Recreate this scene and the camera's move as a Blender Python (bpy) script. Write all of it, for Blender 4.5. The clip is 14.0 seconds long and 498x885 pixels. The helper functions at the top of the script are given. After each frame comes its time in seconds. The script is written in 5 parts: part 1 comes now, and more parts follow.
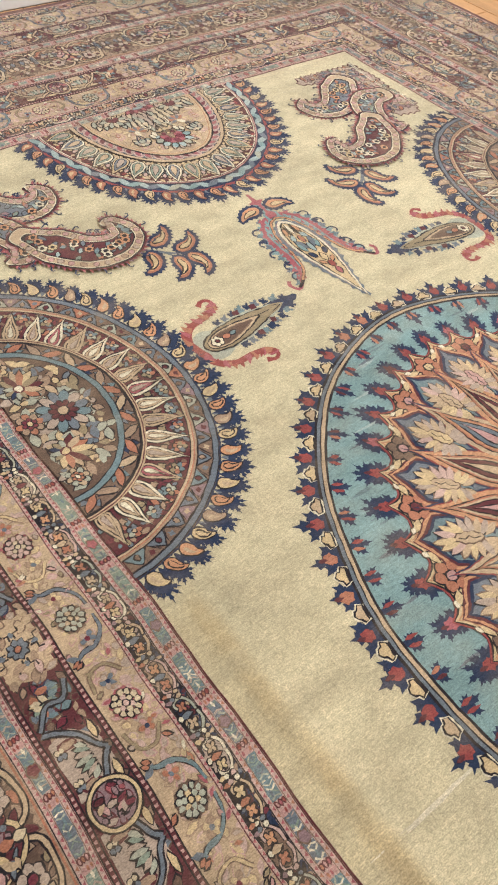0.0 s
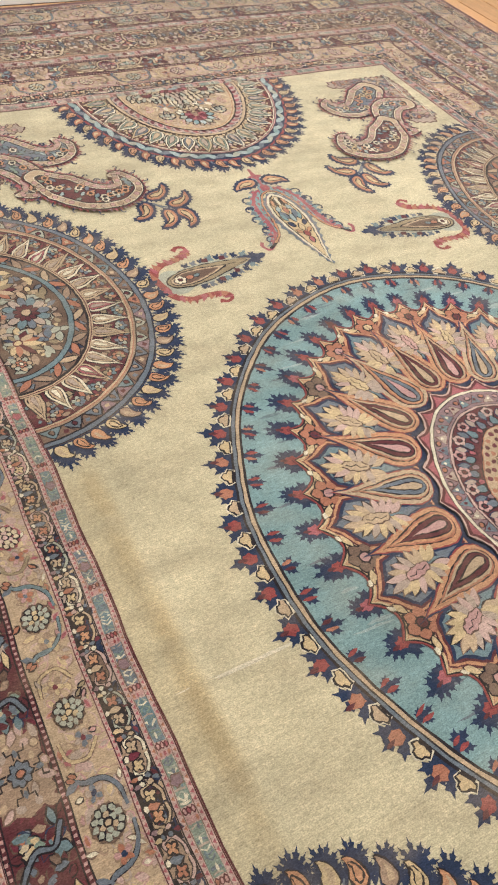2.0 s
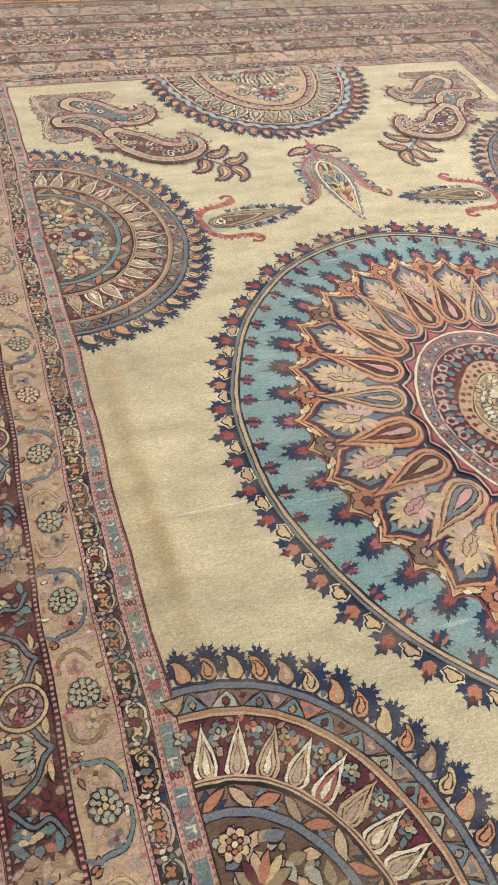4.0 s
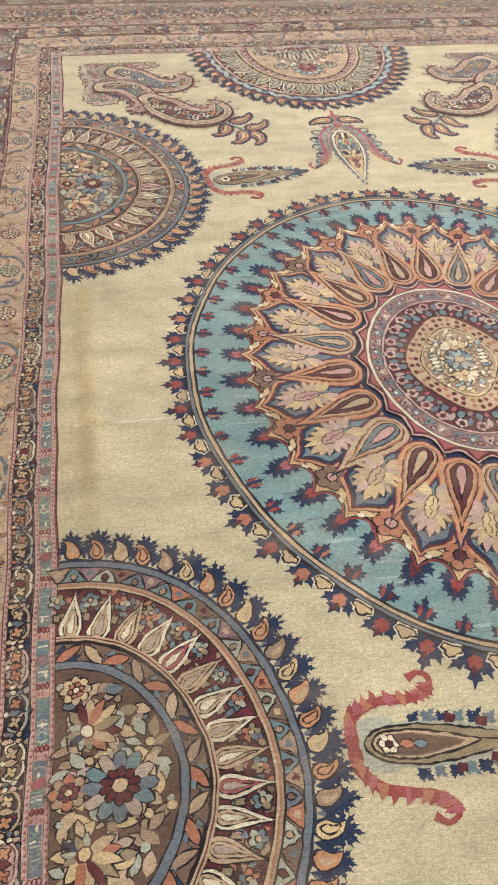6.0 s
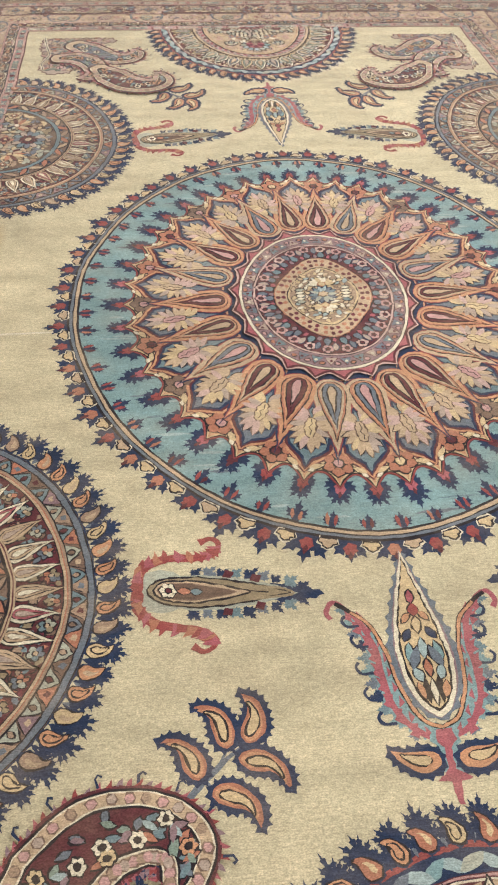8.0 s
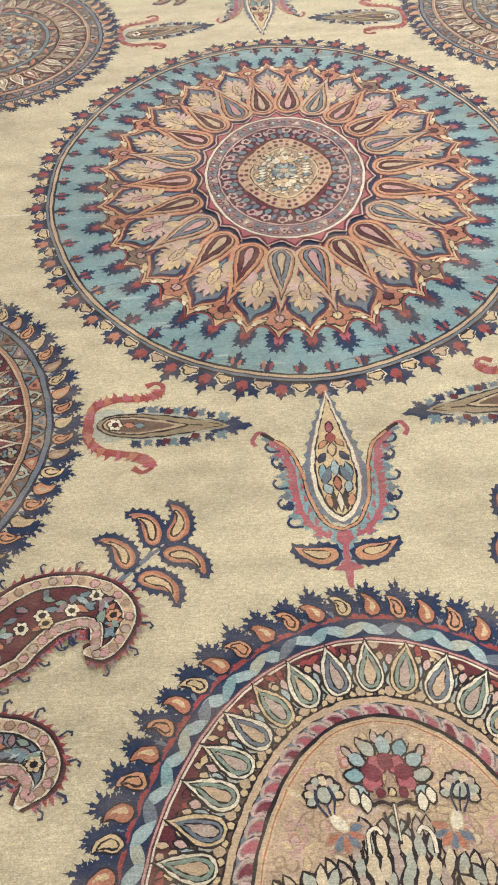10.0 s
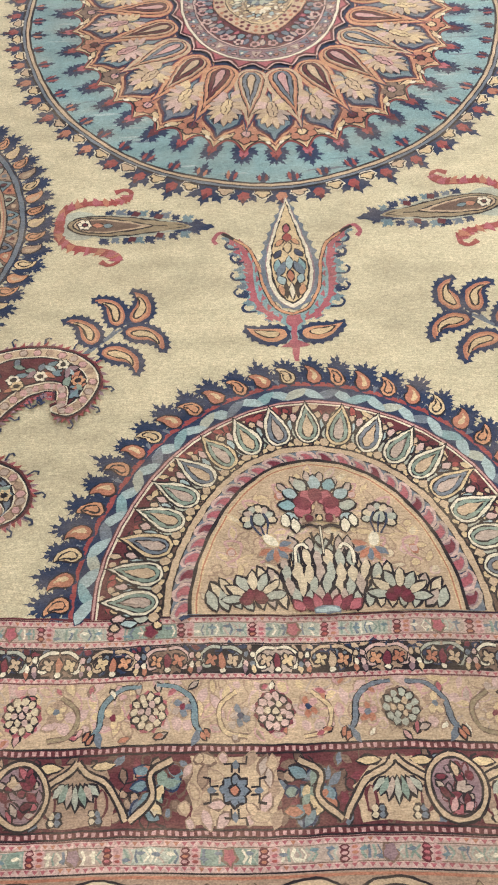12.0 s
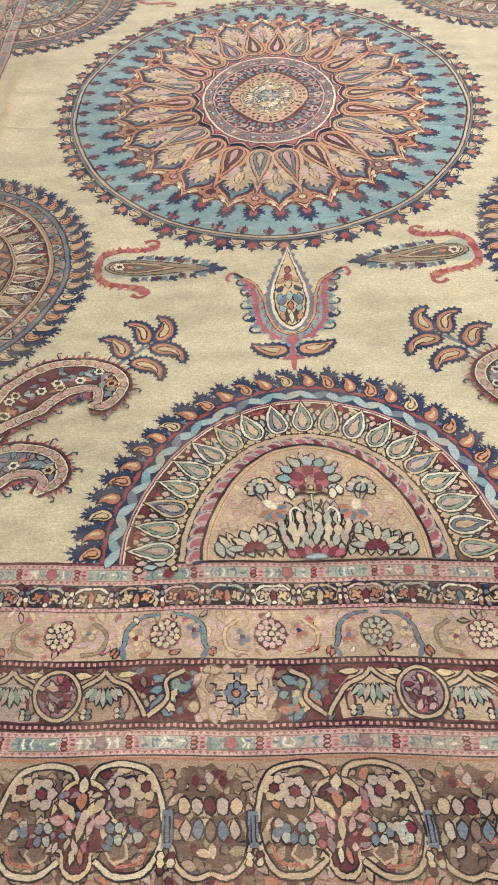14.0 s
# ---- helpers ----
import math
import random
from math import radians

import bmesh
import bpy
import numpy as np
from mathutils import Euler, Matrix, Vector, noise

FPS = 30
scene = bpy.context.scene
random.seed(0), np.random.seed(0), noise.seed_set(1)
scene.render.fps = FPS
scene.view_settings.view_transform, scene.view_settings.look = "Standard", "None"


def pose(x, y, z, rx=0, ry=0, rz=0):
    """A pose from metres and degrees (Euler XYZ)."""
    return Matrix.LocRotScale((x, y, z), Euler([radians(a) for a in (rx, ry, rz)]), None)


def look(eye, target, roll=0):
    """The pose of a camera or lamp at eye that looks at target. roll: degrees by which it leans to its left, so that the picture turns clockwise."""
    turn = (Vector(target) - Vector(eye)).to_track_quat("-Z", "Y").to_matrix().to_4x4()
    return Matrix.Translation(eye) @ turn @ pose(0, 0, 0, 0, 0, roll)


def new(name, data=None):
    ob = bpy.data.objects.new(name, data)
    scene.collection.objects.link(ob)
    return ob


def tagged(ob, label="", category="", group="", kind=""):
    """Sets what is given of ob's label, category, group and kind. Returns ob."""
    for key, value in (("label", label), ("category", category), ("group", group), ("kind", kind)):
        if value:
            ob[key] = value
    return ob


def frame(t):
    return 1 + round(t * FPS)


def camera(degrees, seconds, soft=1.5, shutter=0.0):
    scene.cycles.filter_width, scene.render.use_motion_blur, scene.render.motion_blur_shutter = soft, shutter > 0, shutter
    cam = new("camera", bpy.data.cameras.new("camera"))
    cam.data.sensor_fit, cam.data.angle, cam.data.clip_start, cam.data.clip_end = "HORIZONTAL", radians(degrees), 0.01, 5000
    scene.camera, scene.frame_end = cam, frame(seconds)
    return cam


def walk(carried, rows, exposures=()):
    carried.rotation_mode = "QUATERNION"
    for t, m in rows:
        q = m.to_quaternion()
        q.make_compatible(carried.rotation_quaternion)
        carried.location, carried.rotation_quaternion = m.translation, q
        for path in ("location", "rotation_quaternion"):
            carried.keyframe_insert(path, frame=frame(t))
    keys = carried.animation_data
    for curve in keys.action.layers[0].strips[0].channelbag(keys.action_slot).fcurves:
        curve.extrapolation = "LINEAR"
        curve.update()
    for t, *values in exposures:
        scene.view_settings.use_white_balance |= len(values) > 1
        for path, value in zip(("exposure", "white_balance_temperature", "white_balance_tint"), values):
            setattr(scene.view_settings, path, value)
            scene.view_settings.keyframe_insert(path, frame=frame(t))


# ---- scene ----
cam = camera(36.0, 14.0, soft=2.1)
PATH = [
    (0, (-1.582, -0.2, 1.505), (-0.688, 0.749, -0.012), 7.2),
    (0.5, (-1.613, -0.361, 1.518), (-0.736, 0.621, 0.013), 8.5),
    (1, (-1.564, -0.478, 1.511), (-0.719, 0.551, 0.018), 8.8),
    (1.5, (-1.475, -0.631, 1.493), (-0.663, 0.44, 0.012), 9.2),
    (2, (-1.436, -0.737, 1.487), (-0.667, 0.379, 0.016), 9.1),
    (2.5, (-1.459, -0.847, 1.486), (-0.74, 0.313, 0.023), 8.6),
    (2.7, (-1.466, -0.917, 1.492), (-0.77, 0.258, 0.03), 8.3),
    (4.8, (-1.206, -1.389, 1.458), (-0.784, -0.08, 0.005), 5.2),
    (5, (-1.183, -1.418, 1.451), (-0.791, -0.103, -0.003), 4.8),
    (5.5, (-1.073, -1.529, 1.44), (-0.754, -0.198, -0.018), 3.7),
    (6, (-0.939, -1.609, 1.456), (-0.666, -0.269, -0.003), 3.3),
    (6.5, (-0.736, -1.669, 1.451), (-0.503, -0.321, -0.008), 2.8),
    (7, (-0.59, -1.728, 1.454), (-0.383, -0.376, -0.005), 2.7),
    (7.5, (-0.537, -1.847, 1.452), (-0.348, -0.487, -0.002), 2.5),
    (8, (-0.482, -2.016, 1.456), (-0.306, -0.652, 0.003), 2.4),
    (8.2, (-0.469, -2.074, 1.467), (-0.299, -0.711, 0.013), 2.2),
    (10.3, (-0.201, -2.394, 1.458), (-0.196, -1.173, -0.126), -3.8),
    (10.5, (-0.22, -2.445, 1.449), (-0.206, -1.24, -0.147), -3.2),
    (11, (-0.228, -2.557, 1.419), (-0.207, -1.4, -0.212), -2.8),
    (11.5, (-0.191, -2.613, 1.4), (-0.182, -1.502, -0.263), -3.3),
    (12, (-0.123, -2.679, 1.386), (-0.128, -1.601, -0.299), -3.5),
    (12.5, (-0.07, -2.767, 1.392), (-0.095, -1.683, -0.289), -4.1),
    (13, (-0.073, -2.866, 1.419), (-0.107, -1.734, -0.229), -4.2),
    (13.5, (-0.098, -2.977, 1.464), (-0.133, -1.772, -0.132), -4.1),
    (14, (-0.113, -3.072, 1.491), (-0.14, -1.791, -0.044), -3.7),
]
walk(cam, [(t, look(eye, target, roll)) for t, eye, target, roll in PATH],
     exposures=[(0, 0.0, 6500, 10), (8.2, 0.0, 6450, 10), (10.3, 0.06, 6300, 10), (14, 0.1, 6250, 10)])

# ---- light ----
world = bpy.data.worlds.new("room_air")
scene.world = world
world.use_nodes = True
world.node_tree.nodes["Background"].inputs[0].default_value = (0.9, 0.95, 1.0, 1)
world.node_tree.nodes["Background"].inputs[1].default_value = 0.05
# Fill panels added out of view; places and power set the rug's brightness.
FILL_WATTS = 53.0
FILL_PLACES = [(-1.9, 2.7), (1.5, 2.6), (0.7, 0.3), (2.2, -1.8), (-0.6, -3.2)]
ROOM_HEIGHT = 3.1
for lx, ly in FILL_PLACES:
    lamp = bpy.data.lights.new("fill_panel_light", "AREA")
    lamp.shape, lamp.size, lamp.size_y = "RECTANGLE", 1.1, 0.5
    lamp.energy, lamp.color = FILL_WATTS, (0.89, 1.0, 1.15)
    new("fill_panel_light", lamp).matrix_world = pose(lx, ly, ROOM_HEIGHT - 0.09)

# ---- materials ----


def linear(c):
    c = c / 255
    return c / 12.92 if c <= 0.04045 else ((c + 0.055) / 1.055) ** 2.4


def wool_group():
    """Turns a yarn colour into worn knotted pile: weft-wise colour drift, rubbed patches, single knots."""
    g = bpy.data.node_groups.new("worn_wool", "ShaderNodeTree")
    g.interface.new_socket("Yarn", in_out="INPUT", socket_type="NodeSocketColor")
    g.interface.new_socket("Shader", in_out="OUTPUT", socket_type="NodeSocketShader")
    n, link = g.nodes, g.links.new
    a, z = n.new("NodeGroupInput"), n.new("NodeGroupOutput")
    geo = n.new("ShaderNodeNewGeometry")

    def grain(scale, stretch, detail=3.0):
        m = n.new("ShaderNodeMapping")
        m.inputs["Scale"].default_value = stretch
        t = n.new("ShaderNodeTexNoise")
        t.inputs["Scale"].default_value, t.inputs["Detail"].default_value = scale, detail
        link(geo.outputs["Position"], m.inputs["Vector"])
        link(m.outputs[0], t.inputs["Vector"])
        return t.outputs[0]

    def span(value, lo, hi, to_lo, to_hi):
        r = n.new("ShaderNodeMapRange")
        for k, x in zip(range(1, 5), (lo, hi, to_lo, to_hi)):
            r.inputs[k].default_value = x
        link(value, r.inputs[0])
        return r.outputs[0]

    def times(p, q):
        m = n.new("ShaderNodeMath")
        m.operation = "MULTIPLY"
        link(p, m.inputs[0])
        link(q, m.inputs[1])
        return m.outputs[0]

    drift = span(grain(1.0, (1.1, 11.0, 1.0)), 0.3, 0.7, 0.90, 1.09)
    patch = span(grain(2.3, (1.0, 1.0, 1.0), 4.0), 0.3, 0.7, 0.86, 1.10)
    blotch = span(grain(15.0, (0.7, 1.3, 1.0), 4.0), 0.3, 0.7, 0.88, 1.10)
    rows = span(grain(1.0, (34.0, 330.0, 1.0), 2.0), 0.25, 0.75, 0.84, 1.13)
    knots = span(grain(1.0, (260.0, 420.0, 1.0), 2.0), 0.28, 0.72, 0.66, 1.30)
    tufts = span(grain(1.0, (95.0, 150.0, 1.0), 2.0), 0.3, 0.7, 0.85, 1.13)
    level = times(times(times(drift, patch), times(blotch, tufts)), times(rows, knots))
    scale = n.new("ShaderNodeVectorMath")
    scale.operation = "SCALE"
    link(level, scale.inputs["Scale"])
    rub = n.new("ShaderNodeMix")
    rub.data_type = "RGBA"
    rub.inputs["B"].default_value = (linear(176), linear(152), linear(118), 1)
    link(span(grain(7.0, (1.0, 1.6, 1.0), 5.0), 0.42, 0.78, 0.02, 0.28), rub.inputs["Factor"])
    link(a.outputs["Yarn"], rub.inputs["A"])
    link(rub.outputs["Result"], scale.inputs[0])
    bump = n.new("ShaderNodeBump")
    bump.inputs["Strength"].default_value, bump.inputs["Distance"].default_value = 0.28, 0.002
    high = n.new("ShaderNodeMath")
    high.operation = "ADD"
    link(grain(1.0, (280.0, 460.0, 1.0), 2.0), high.inputs[0])
    link(grain(9.0, (1.0, 2.5, 1.0), 3.0), high.inputs[1])
    link(high.outputs[0], bump.inputs["Height"])
    b = n.new("ShaderNodeBsdfPrincipled")
    b.inputs["Roughness"].default_value = 0.92
    b.inputs["Specular IOR Level"].default_value = 0.12
    b.inputs["Sheen Weight"].default_value = 0.85
    b.inputs["Sheen Roughness"].default_value = 0.34
    b.inputs["Sheen Tint"].default_value = (1.0, 0.89, 0.82, 1)
    link(scale.outputs[0], b.inputs["Base Color"])
    link(bump.outputs[0], b.inputs["Normal"])
    link(b.outputs[0], z.inputs[0])
    return g


WOOL = wool_group()
YARN = {
    "straw": (196, 171, 130), "cream": (194, 175, 131), "navy": (36, 50, 74), "sky": (120, 146, 138), "red": (146, 60, 54), "maroon": (94, 40, 44),
    "rust": (170, 104, 72), "orange": (192, 132, 86), "tan": (184, 152, 112), "gold": (198, 166, 114), "ivory": (212, 194, 156),
    "black": (36, 30, 34), "slate": (104, 109, 112), "green": (124, 136, 114), "pink": (186, 136, 122), "brown": (100, 74, 58),
    "teal": (104, 122, 120), "mauve": (138, 106, 104), "sage": (162, 158, 132), "wine": (112, 40, 52), "dust": (172, 146, 122), "paleblue": (150, 162, 150), "camel": (158, 126, 96), "umber": (120, 92, 72), "olive": (146, 124, 88), "rose": (164, 82, 84), "blush": (190, 152, 132),
}


def wool(name):
    m = bpy.data.materials.new("wool_" + name)
    m.use_nodes = True
    n = m.node_tree.nodes
    n.clear()
    g, out = n.new("ShaderNodeGroup"), n.new("ShaderNodeOutputMaterial")
    g.node_tree = WOOL
    full = [linear(c) for c in YARN[name]]
    grey = 0.3 * full[0] + 0.6 * full[1] + 0.1 * full[2]
    g.inputs["Yarn"].default_value = (*[grey + 0.88 * (c - grey) for c in full], 1)
    m.node_tree.links.new(g.outputs[0], out.inputs[0])
    return m


WOOLS = {name: wool(name) for name in YARN}


def plain(name, rgb, rough=0.6, grain=40.0, depth=0.15, stretch=(1, 1, 1), vary=0.0):
    """Paint, plaster or wood: a colour with grain at two scales and a little relief."""
    m = bpy.data.materials.new(name)
    m.use_nodes = True
    n, link = m.node_tree.nodes, m.node_tree.links.new
    b = n["Principled BSDF"]
    b.inputs["Roughness"].default_value = rough
    co, mp = n.new("ShaderNodeTexCoord"), n.new("ShaderNodeMapping")
    mp.inputs["Scale"].default_value = stretch
    link(co.outputs["Object"], mp.inputs["Vector"])
    fine, wide = n.new("ShaderNodeTexNoise"), n.new("ShaderNodeTexNoise")
    fine.inputs["Scale"].default_value, wide.inputs["Scale"].default_value = grain, grain / 12
    fine.inputs["Detail"].default_value = 6
    mix = n.new("ShaderNodeMath")
    mix.operation = "ADD"
    link(mp.outputs[0], fine.inputs["Vector"])
    link(mp.outputs[0], wide.inputs["Vector"])
    link(fine.outputs[0], mix.inputs[0])
    link(wide.outputs[0], mix.inputs[1])
    last = mix.outputs[0]
    if vary:
        info, more = n.new("ShaderNodeObjectInfo"), n.new("ShaderNodeMath")
        more.operation = "MULTIPLY_ADD"
        more.inputs[1].default_value = vary
        link(info.outputs["Random"], more.inputs[0])
        link(last, more.inputs[2])
        last = more.outputs[0]
    ramp = n.new("ShaderNodeValToRGB")
    base = [linear(c) for c in rgb]
    ramp.color_ramp.elements[0].position, ramp.color_ramp.elements[1].position = 0.3, 0.75
    ramp.color_ramp.elements[0].color = (*[c * (1 - depth) for c in base], 1)
    ramp.color_ramp.elements[1].color = (*[min(1, c * (1 + depth)) for c in base], 1)
    half = n.new("ShaderNodeMath")
    half.operation = "MULTIPLY"
    half.inputs[1].default_value = 0.5
    link(last, half.inputs[0])
    link(half.outputs[0], ramp.inputs[0])
    link(ramp.outputs[0], b.inputs["Base Color"])
    bump = n.new("ShaderNodeBump")
    bump.inputs["Strength"].default_value, bump.inputs["Distance"].default_value = 0.2, 0.002
    link(fine.outputs[0], bump.inputs["Height"])
    link(bump.outputs[0], b.inputs["Normal"])
    return m


PLASTER = plain("plaster", (226, 220, 208), 0.85, 60, 0.06)
PAINT = plain("white_paint", (232, 228, 220), 0.45, 30, 0.05)
OAK = plain("oiled_oak", (186, 138, 92), 0.38, 30, 0.35, (9, 0.8, 1), 0.5)
GAP = plain("dark_joint", (52, 38, 28), 0.9)
# Glowing face of the added ceiling panels.
glow = bpy.data.materials.new("fill_lamp_diffuser")
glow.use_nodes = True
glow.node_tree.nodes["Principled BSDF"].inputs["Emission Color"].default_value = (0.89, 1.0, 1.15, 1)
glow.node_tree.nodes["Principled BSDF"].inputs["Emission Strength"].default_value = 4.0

# ---- mesh helpers ----


def link_mesh(name, verts, faces, mats, slots=None, parent=None, label=""):
    me = bpy.data.meshes.new(name)
    me.from_pydata(verts, [], faces)
    for m in mats:
        me.materials.append(m)
    if slots is not None:
        me.polygons.foreach_set("material_index", slots)
    me.update()
    ob = new(name, me)
    ob.parent = parent
    if label:
        ob["label"] = label
    return ob


def slab(name, lo, hi, mat, parent=None, label="", bevel=0.0):
    bm = bmesh.new()
    bmesh.ops.create_cube(bm, size=1)
    for v in bm.verts:
        v.co = Vector([lo[k] + (v.co[k] + 0.5) * (hi[k] - lo[k]) for k in range(3)])
    if bevel:
        bmesh.ops.bevel(bm, geom=bm.edges[:], offset=bevel, segments=2, affect="EDGES")
    me = bpy.data.meshes.new(name)
    bm.to_mesh(me)
    bm.free()
    me.materials.append(mat)
    ob = new(name, me)
    ob.parent = parent
    if label:
        ob["label"] = label
    return ob


# ---- the room ----
PILE = 0.012
X0, X1, Y0, Y1 = -4.6, 4.6, -5.6, 3.52
floor = tagged(slab("floor", (X0, Y0, -0.12), (X1, Y1, -PILE - 0.004), GAP), "oiled oak plank floor round the rug", "floor", kind="structure")
for nm, lo, hi in (("wall_north", (X0 - 0.2, Y1, -0.12), (X1 + 0.2, Y1 + 0.2, ROOM_HEIGHT)), ("wall_south", (X0 - 0.2, Y0 - 0.2, -0.12), (X1 + 0.2, Y0, ROOM_HEIGHT)),
                   ("wall_west", (X0 - 0.2, Y0, -0.12), (X0, Y1, ROOM_HEIGHT)), ("wall_east", (X1, Y0, -0.12), (X1 + 0.2, Y1, ROOM_HEIGHT))):
    tagged(slab(nm, lo, hi, PLASTER), "plain pale plastered wall", "wall", kind="structure")
tagged(slab("ceiling", (X0 - 0.2, Y0 - 0.2, ROOM_HEIGHT), (X1 + 0.2, Y1 + 0.2, ROOM_HEIGHT + 0.2), PLASTER), "plain white ceiling", "ceiling", kind="structure")
tagged(slab("baseboard", (X0, Y1 - 0.018, -PILE), (X1, Y1, 0.14), PAINT, bevel=0.004), "white painted baseboard along the wall", "baseboard", kind="structure")
# Bodies for the added fill panels, all out of view.
for lx, ly in FILL_PLACES:
    lamp_body = tagged(slab("added_ceiling_light", (lx - 0.6, ly - 0.3, ROOM_HEIGHT - 0.06), (lx + 0.6, ly + 0.3, ROOM_HEIGHT), PAINT, bevel=0.005),
                       "white panel added out of view on the ceiling to light the room", "lamp", "ceiling lights")
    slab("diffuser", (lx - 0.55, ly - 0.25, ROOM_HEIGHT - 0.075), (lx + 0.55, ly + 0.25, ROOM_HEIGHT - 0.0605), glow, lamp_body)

# ---- drawing in yarn ----
FIELD_X, FIELD_Y = 1.155, 2.25
LIFT = 0.0004


def warp(p):
    """From the even design to the rug as woven: a longer far half, slanting ends, a hand's wobble."""
    x, y = p[:, 0], p[:, 1]
    s = np.clip((np.abs(y) - 1.0) / 1.25, 0, 1)
    shift = np.where(y > 0, s * (0.12 + 0.025 * x), s * (0.063 - 0.05 * x))
    wx = 0.004 * np.sin(5.1 * y + 1.7 * np.sin(2.3 * x)) + 0.0022 * np.sin(17 * y + 6 * x) + 0.0008 * np.sin(83 * y + 51 * x)
    wy = 0.005 * np.sin(4.3 * x + 1.1 * np.sin(1.9 * y)) + 0.0024 * np.sin(15 * x - 5 * y) + 0.0008 * np.sin(91 * x - 47 * y)
    return np.stack([x + wx, y + shift + wy], 1)


def swell(p):
    """The low fold in the field along the side border."""
    x, y = p[:, 0], p[:, 1]
    return 0.010 * np.exp(-((x + 1.072 + 0.012 * np.sin(4 * y)) / 0.026) ** 2) * np.exp(-((y + 0.02) / 0.40) ** 6)


def at(x, y, degrees=0.0, size=1.0, flip=1.0):
    c, s = math.cos(radians(degrees)) * size, math.sin(radians(degrees)) * size
    return np.array([[c, -s * flip, x], [s, c * flip, y]])


def joined(m, k):
    return np.array([[*(m[:, :2] @ k[:, :2])[i], (m[:, :2] @ k[:, 2] + m[:, 2])[i]] for i in range(2)])


STRAY = np.random.default_rng(4)


class Cloth:
    """Collects flat pieces of pile, each with a yarn and a height step, and knots them into one mesh."""

    count = 0

    def __init__(self):
        self.rings, self.yarns, self.steps = [], [], []

    def piece(self, m, pts, yarn, step, rough=0.0016):
        ring = np.asarray(pts, float) @ m[:, :2].T + m[:, 2]
        if rough:
            # knots never follow a drawn line exactly: break long edges and let every knot stray
            nxt = np.roll(ring, -1, 0)
            cuts = np.clip((np.linalg.norm(nxt - ring, axis=1) / 0.008).astype(int), 1, 6)
            if cuts.max() > 1 and len(ring) < 160:
                ring = np.vstack([ring[k] + (nxt[k] - ring[k]) * (np.arange(cuts[k]) / cuts[k])[:, None] for k in range(len(ring))])
            ring = ring + STRAY.uniform(-rough, rough, ring.shape) * min(1.0, np.ptp(ring, axis=0).min() / 0.012)
        self.rings.append(ring)
        self.yarns.append(yarn)
        self.steps.append(step)

    def edged(self, m, pts, yarn, step, edge="black", width=0.003):
        self.piece(m, swollen(pts, max(1.5 * width, 0.0030)), edge, step)
        self.piece(m, pts, yarn, step + 1)

    def line(self, m, pts, width, yarn, step, closed=False):
        p = np.asarray(pts, float)
        if closed:
            p = np.vstack([p, p[:1]])
        d = np.gradient(p, axis=0)
        if closed:
            d[0] = d[-1] = p[1] - p[-2]
        d /= np.linalg.norm(d, axis=1)[:, None] + 1e-9
        w = np.broadcast_to(np.asarray(width, float), (len(p),))[:, None] / 2
        n = np.stack([-d[:, 1], d[:, 0]], 1) * w
        n = n * (1 + STRAY.uniform(-0.0009, 0.0009, (len(p), 1)) / np.maximum(w, 0.003))
        a, b = p + n, p - n
        if closed:
            a[-1], b[-1] = a[0], b[0]
        for k in range(len(p) - 1):
            self.piece(m, [a[k], b[k], b[k + 1], a[k + 1]], yarn, step, 0.0)

    def knot(self, name, parent=None, label=""):
        if not self.rings:
            return None
        names = sorted(set(self.yarns))
        flat = warp(np.vstack(self.rings))
        sizes = [len(r) for r in self.rings]
        Cloth.count += len(sizes)
        tiny = (np.arange(Cloth.count - len(sizes), Cloth.count) * 0.61803) % 1.0
        z = np.repeat((np.array(self.steps) + 0.35 * tiny) * LIFT, sizes) + swell(flat) + 0.003
        verts = np.column_stack([flat, z])
        ends = np.cumsum([0, *sizes])
        faces = []
        for k in range(len(sizes)):
            ring = flat[ends[k]:ends[k + 1]]
            turn = np.sum(ring[:, 0] * np.roll(ring[:, 1], -1) - ring[:, 1] * np.roll(ring[:, 0], -1))
            idx = range(ends[k], ends[k + 1])
            faces.append(tuple(idx) if turn > 0 else tuple(reversed(idx)))
        return link_mesh(name, verts.tolist(), faces, [WOOLS[y] for y in names], [names.index(y) for y in self.yarns], parent, label)


def swollen(pts, w):
    p = np.asarray(pts, float)
    d = np.roll(p, -1, 0) - np.roll(p, 1, 0)
    d /= np.linalg.norm(d, axis=1)[:, None] + 1e-9
    area = np.sum(p[:, 0] * np.roll(p[:, 1], -1) - p[:, 1] * np.roll(p[:, 0], -1))
    n = np.stack([d[:, 1], -d[:, 0]], 1) * (1 if area > 0 else -1)
    return p + n * w


def oval(a, b, n=16, x=0.0, y=0.0):
    t = np.linspace(0, 2 * np.pi, n, endpoint=False)
    return np.stack([x + a * np.cos(t), y + b * np.sin(t)], 1)


def drop(length, width, n=18, x=0.0, power=1.2):
    """A teardrop along +x with its point at x + length."""
    t = np.linspace(0, 2 * np.pi, n, endpoint=False)
    side = np.sin(t) * np.abs(np.sin(t / 2)) ** power
    return np.stack([x + length / 2 * (1 + np.cos(t)), width / 2 * side / side.max()], 1)


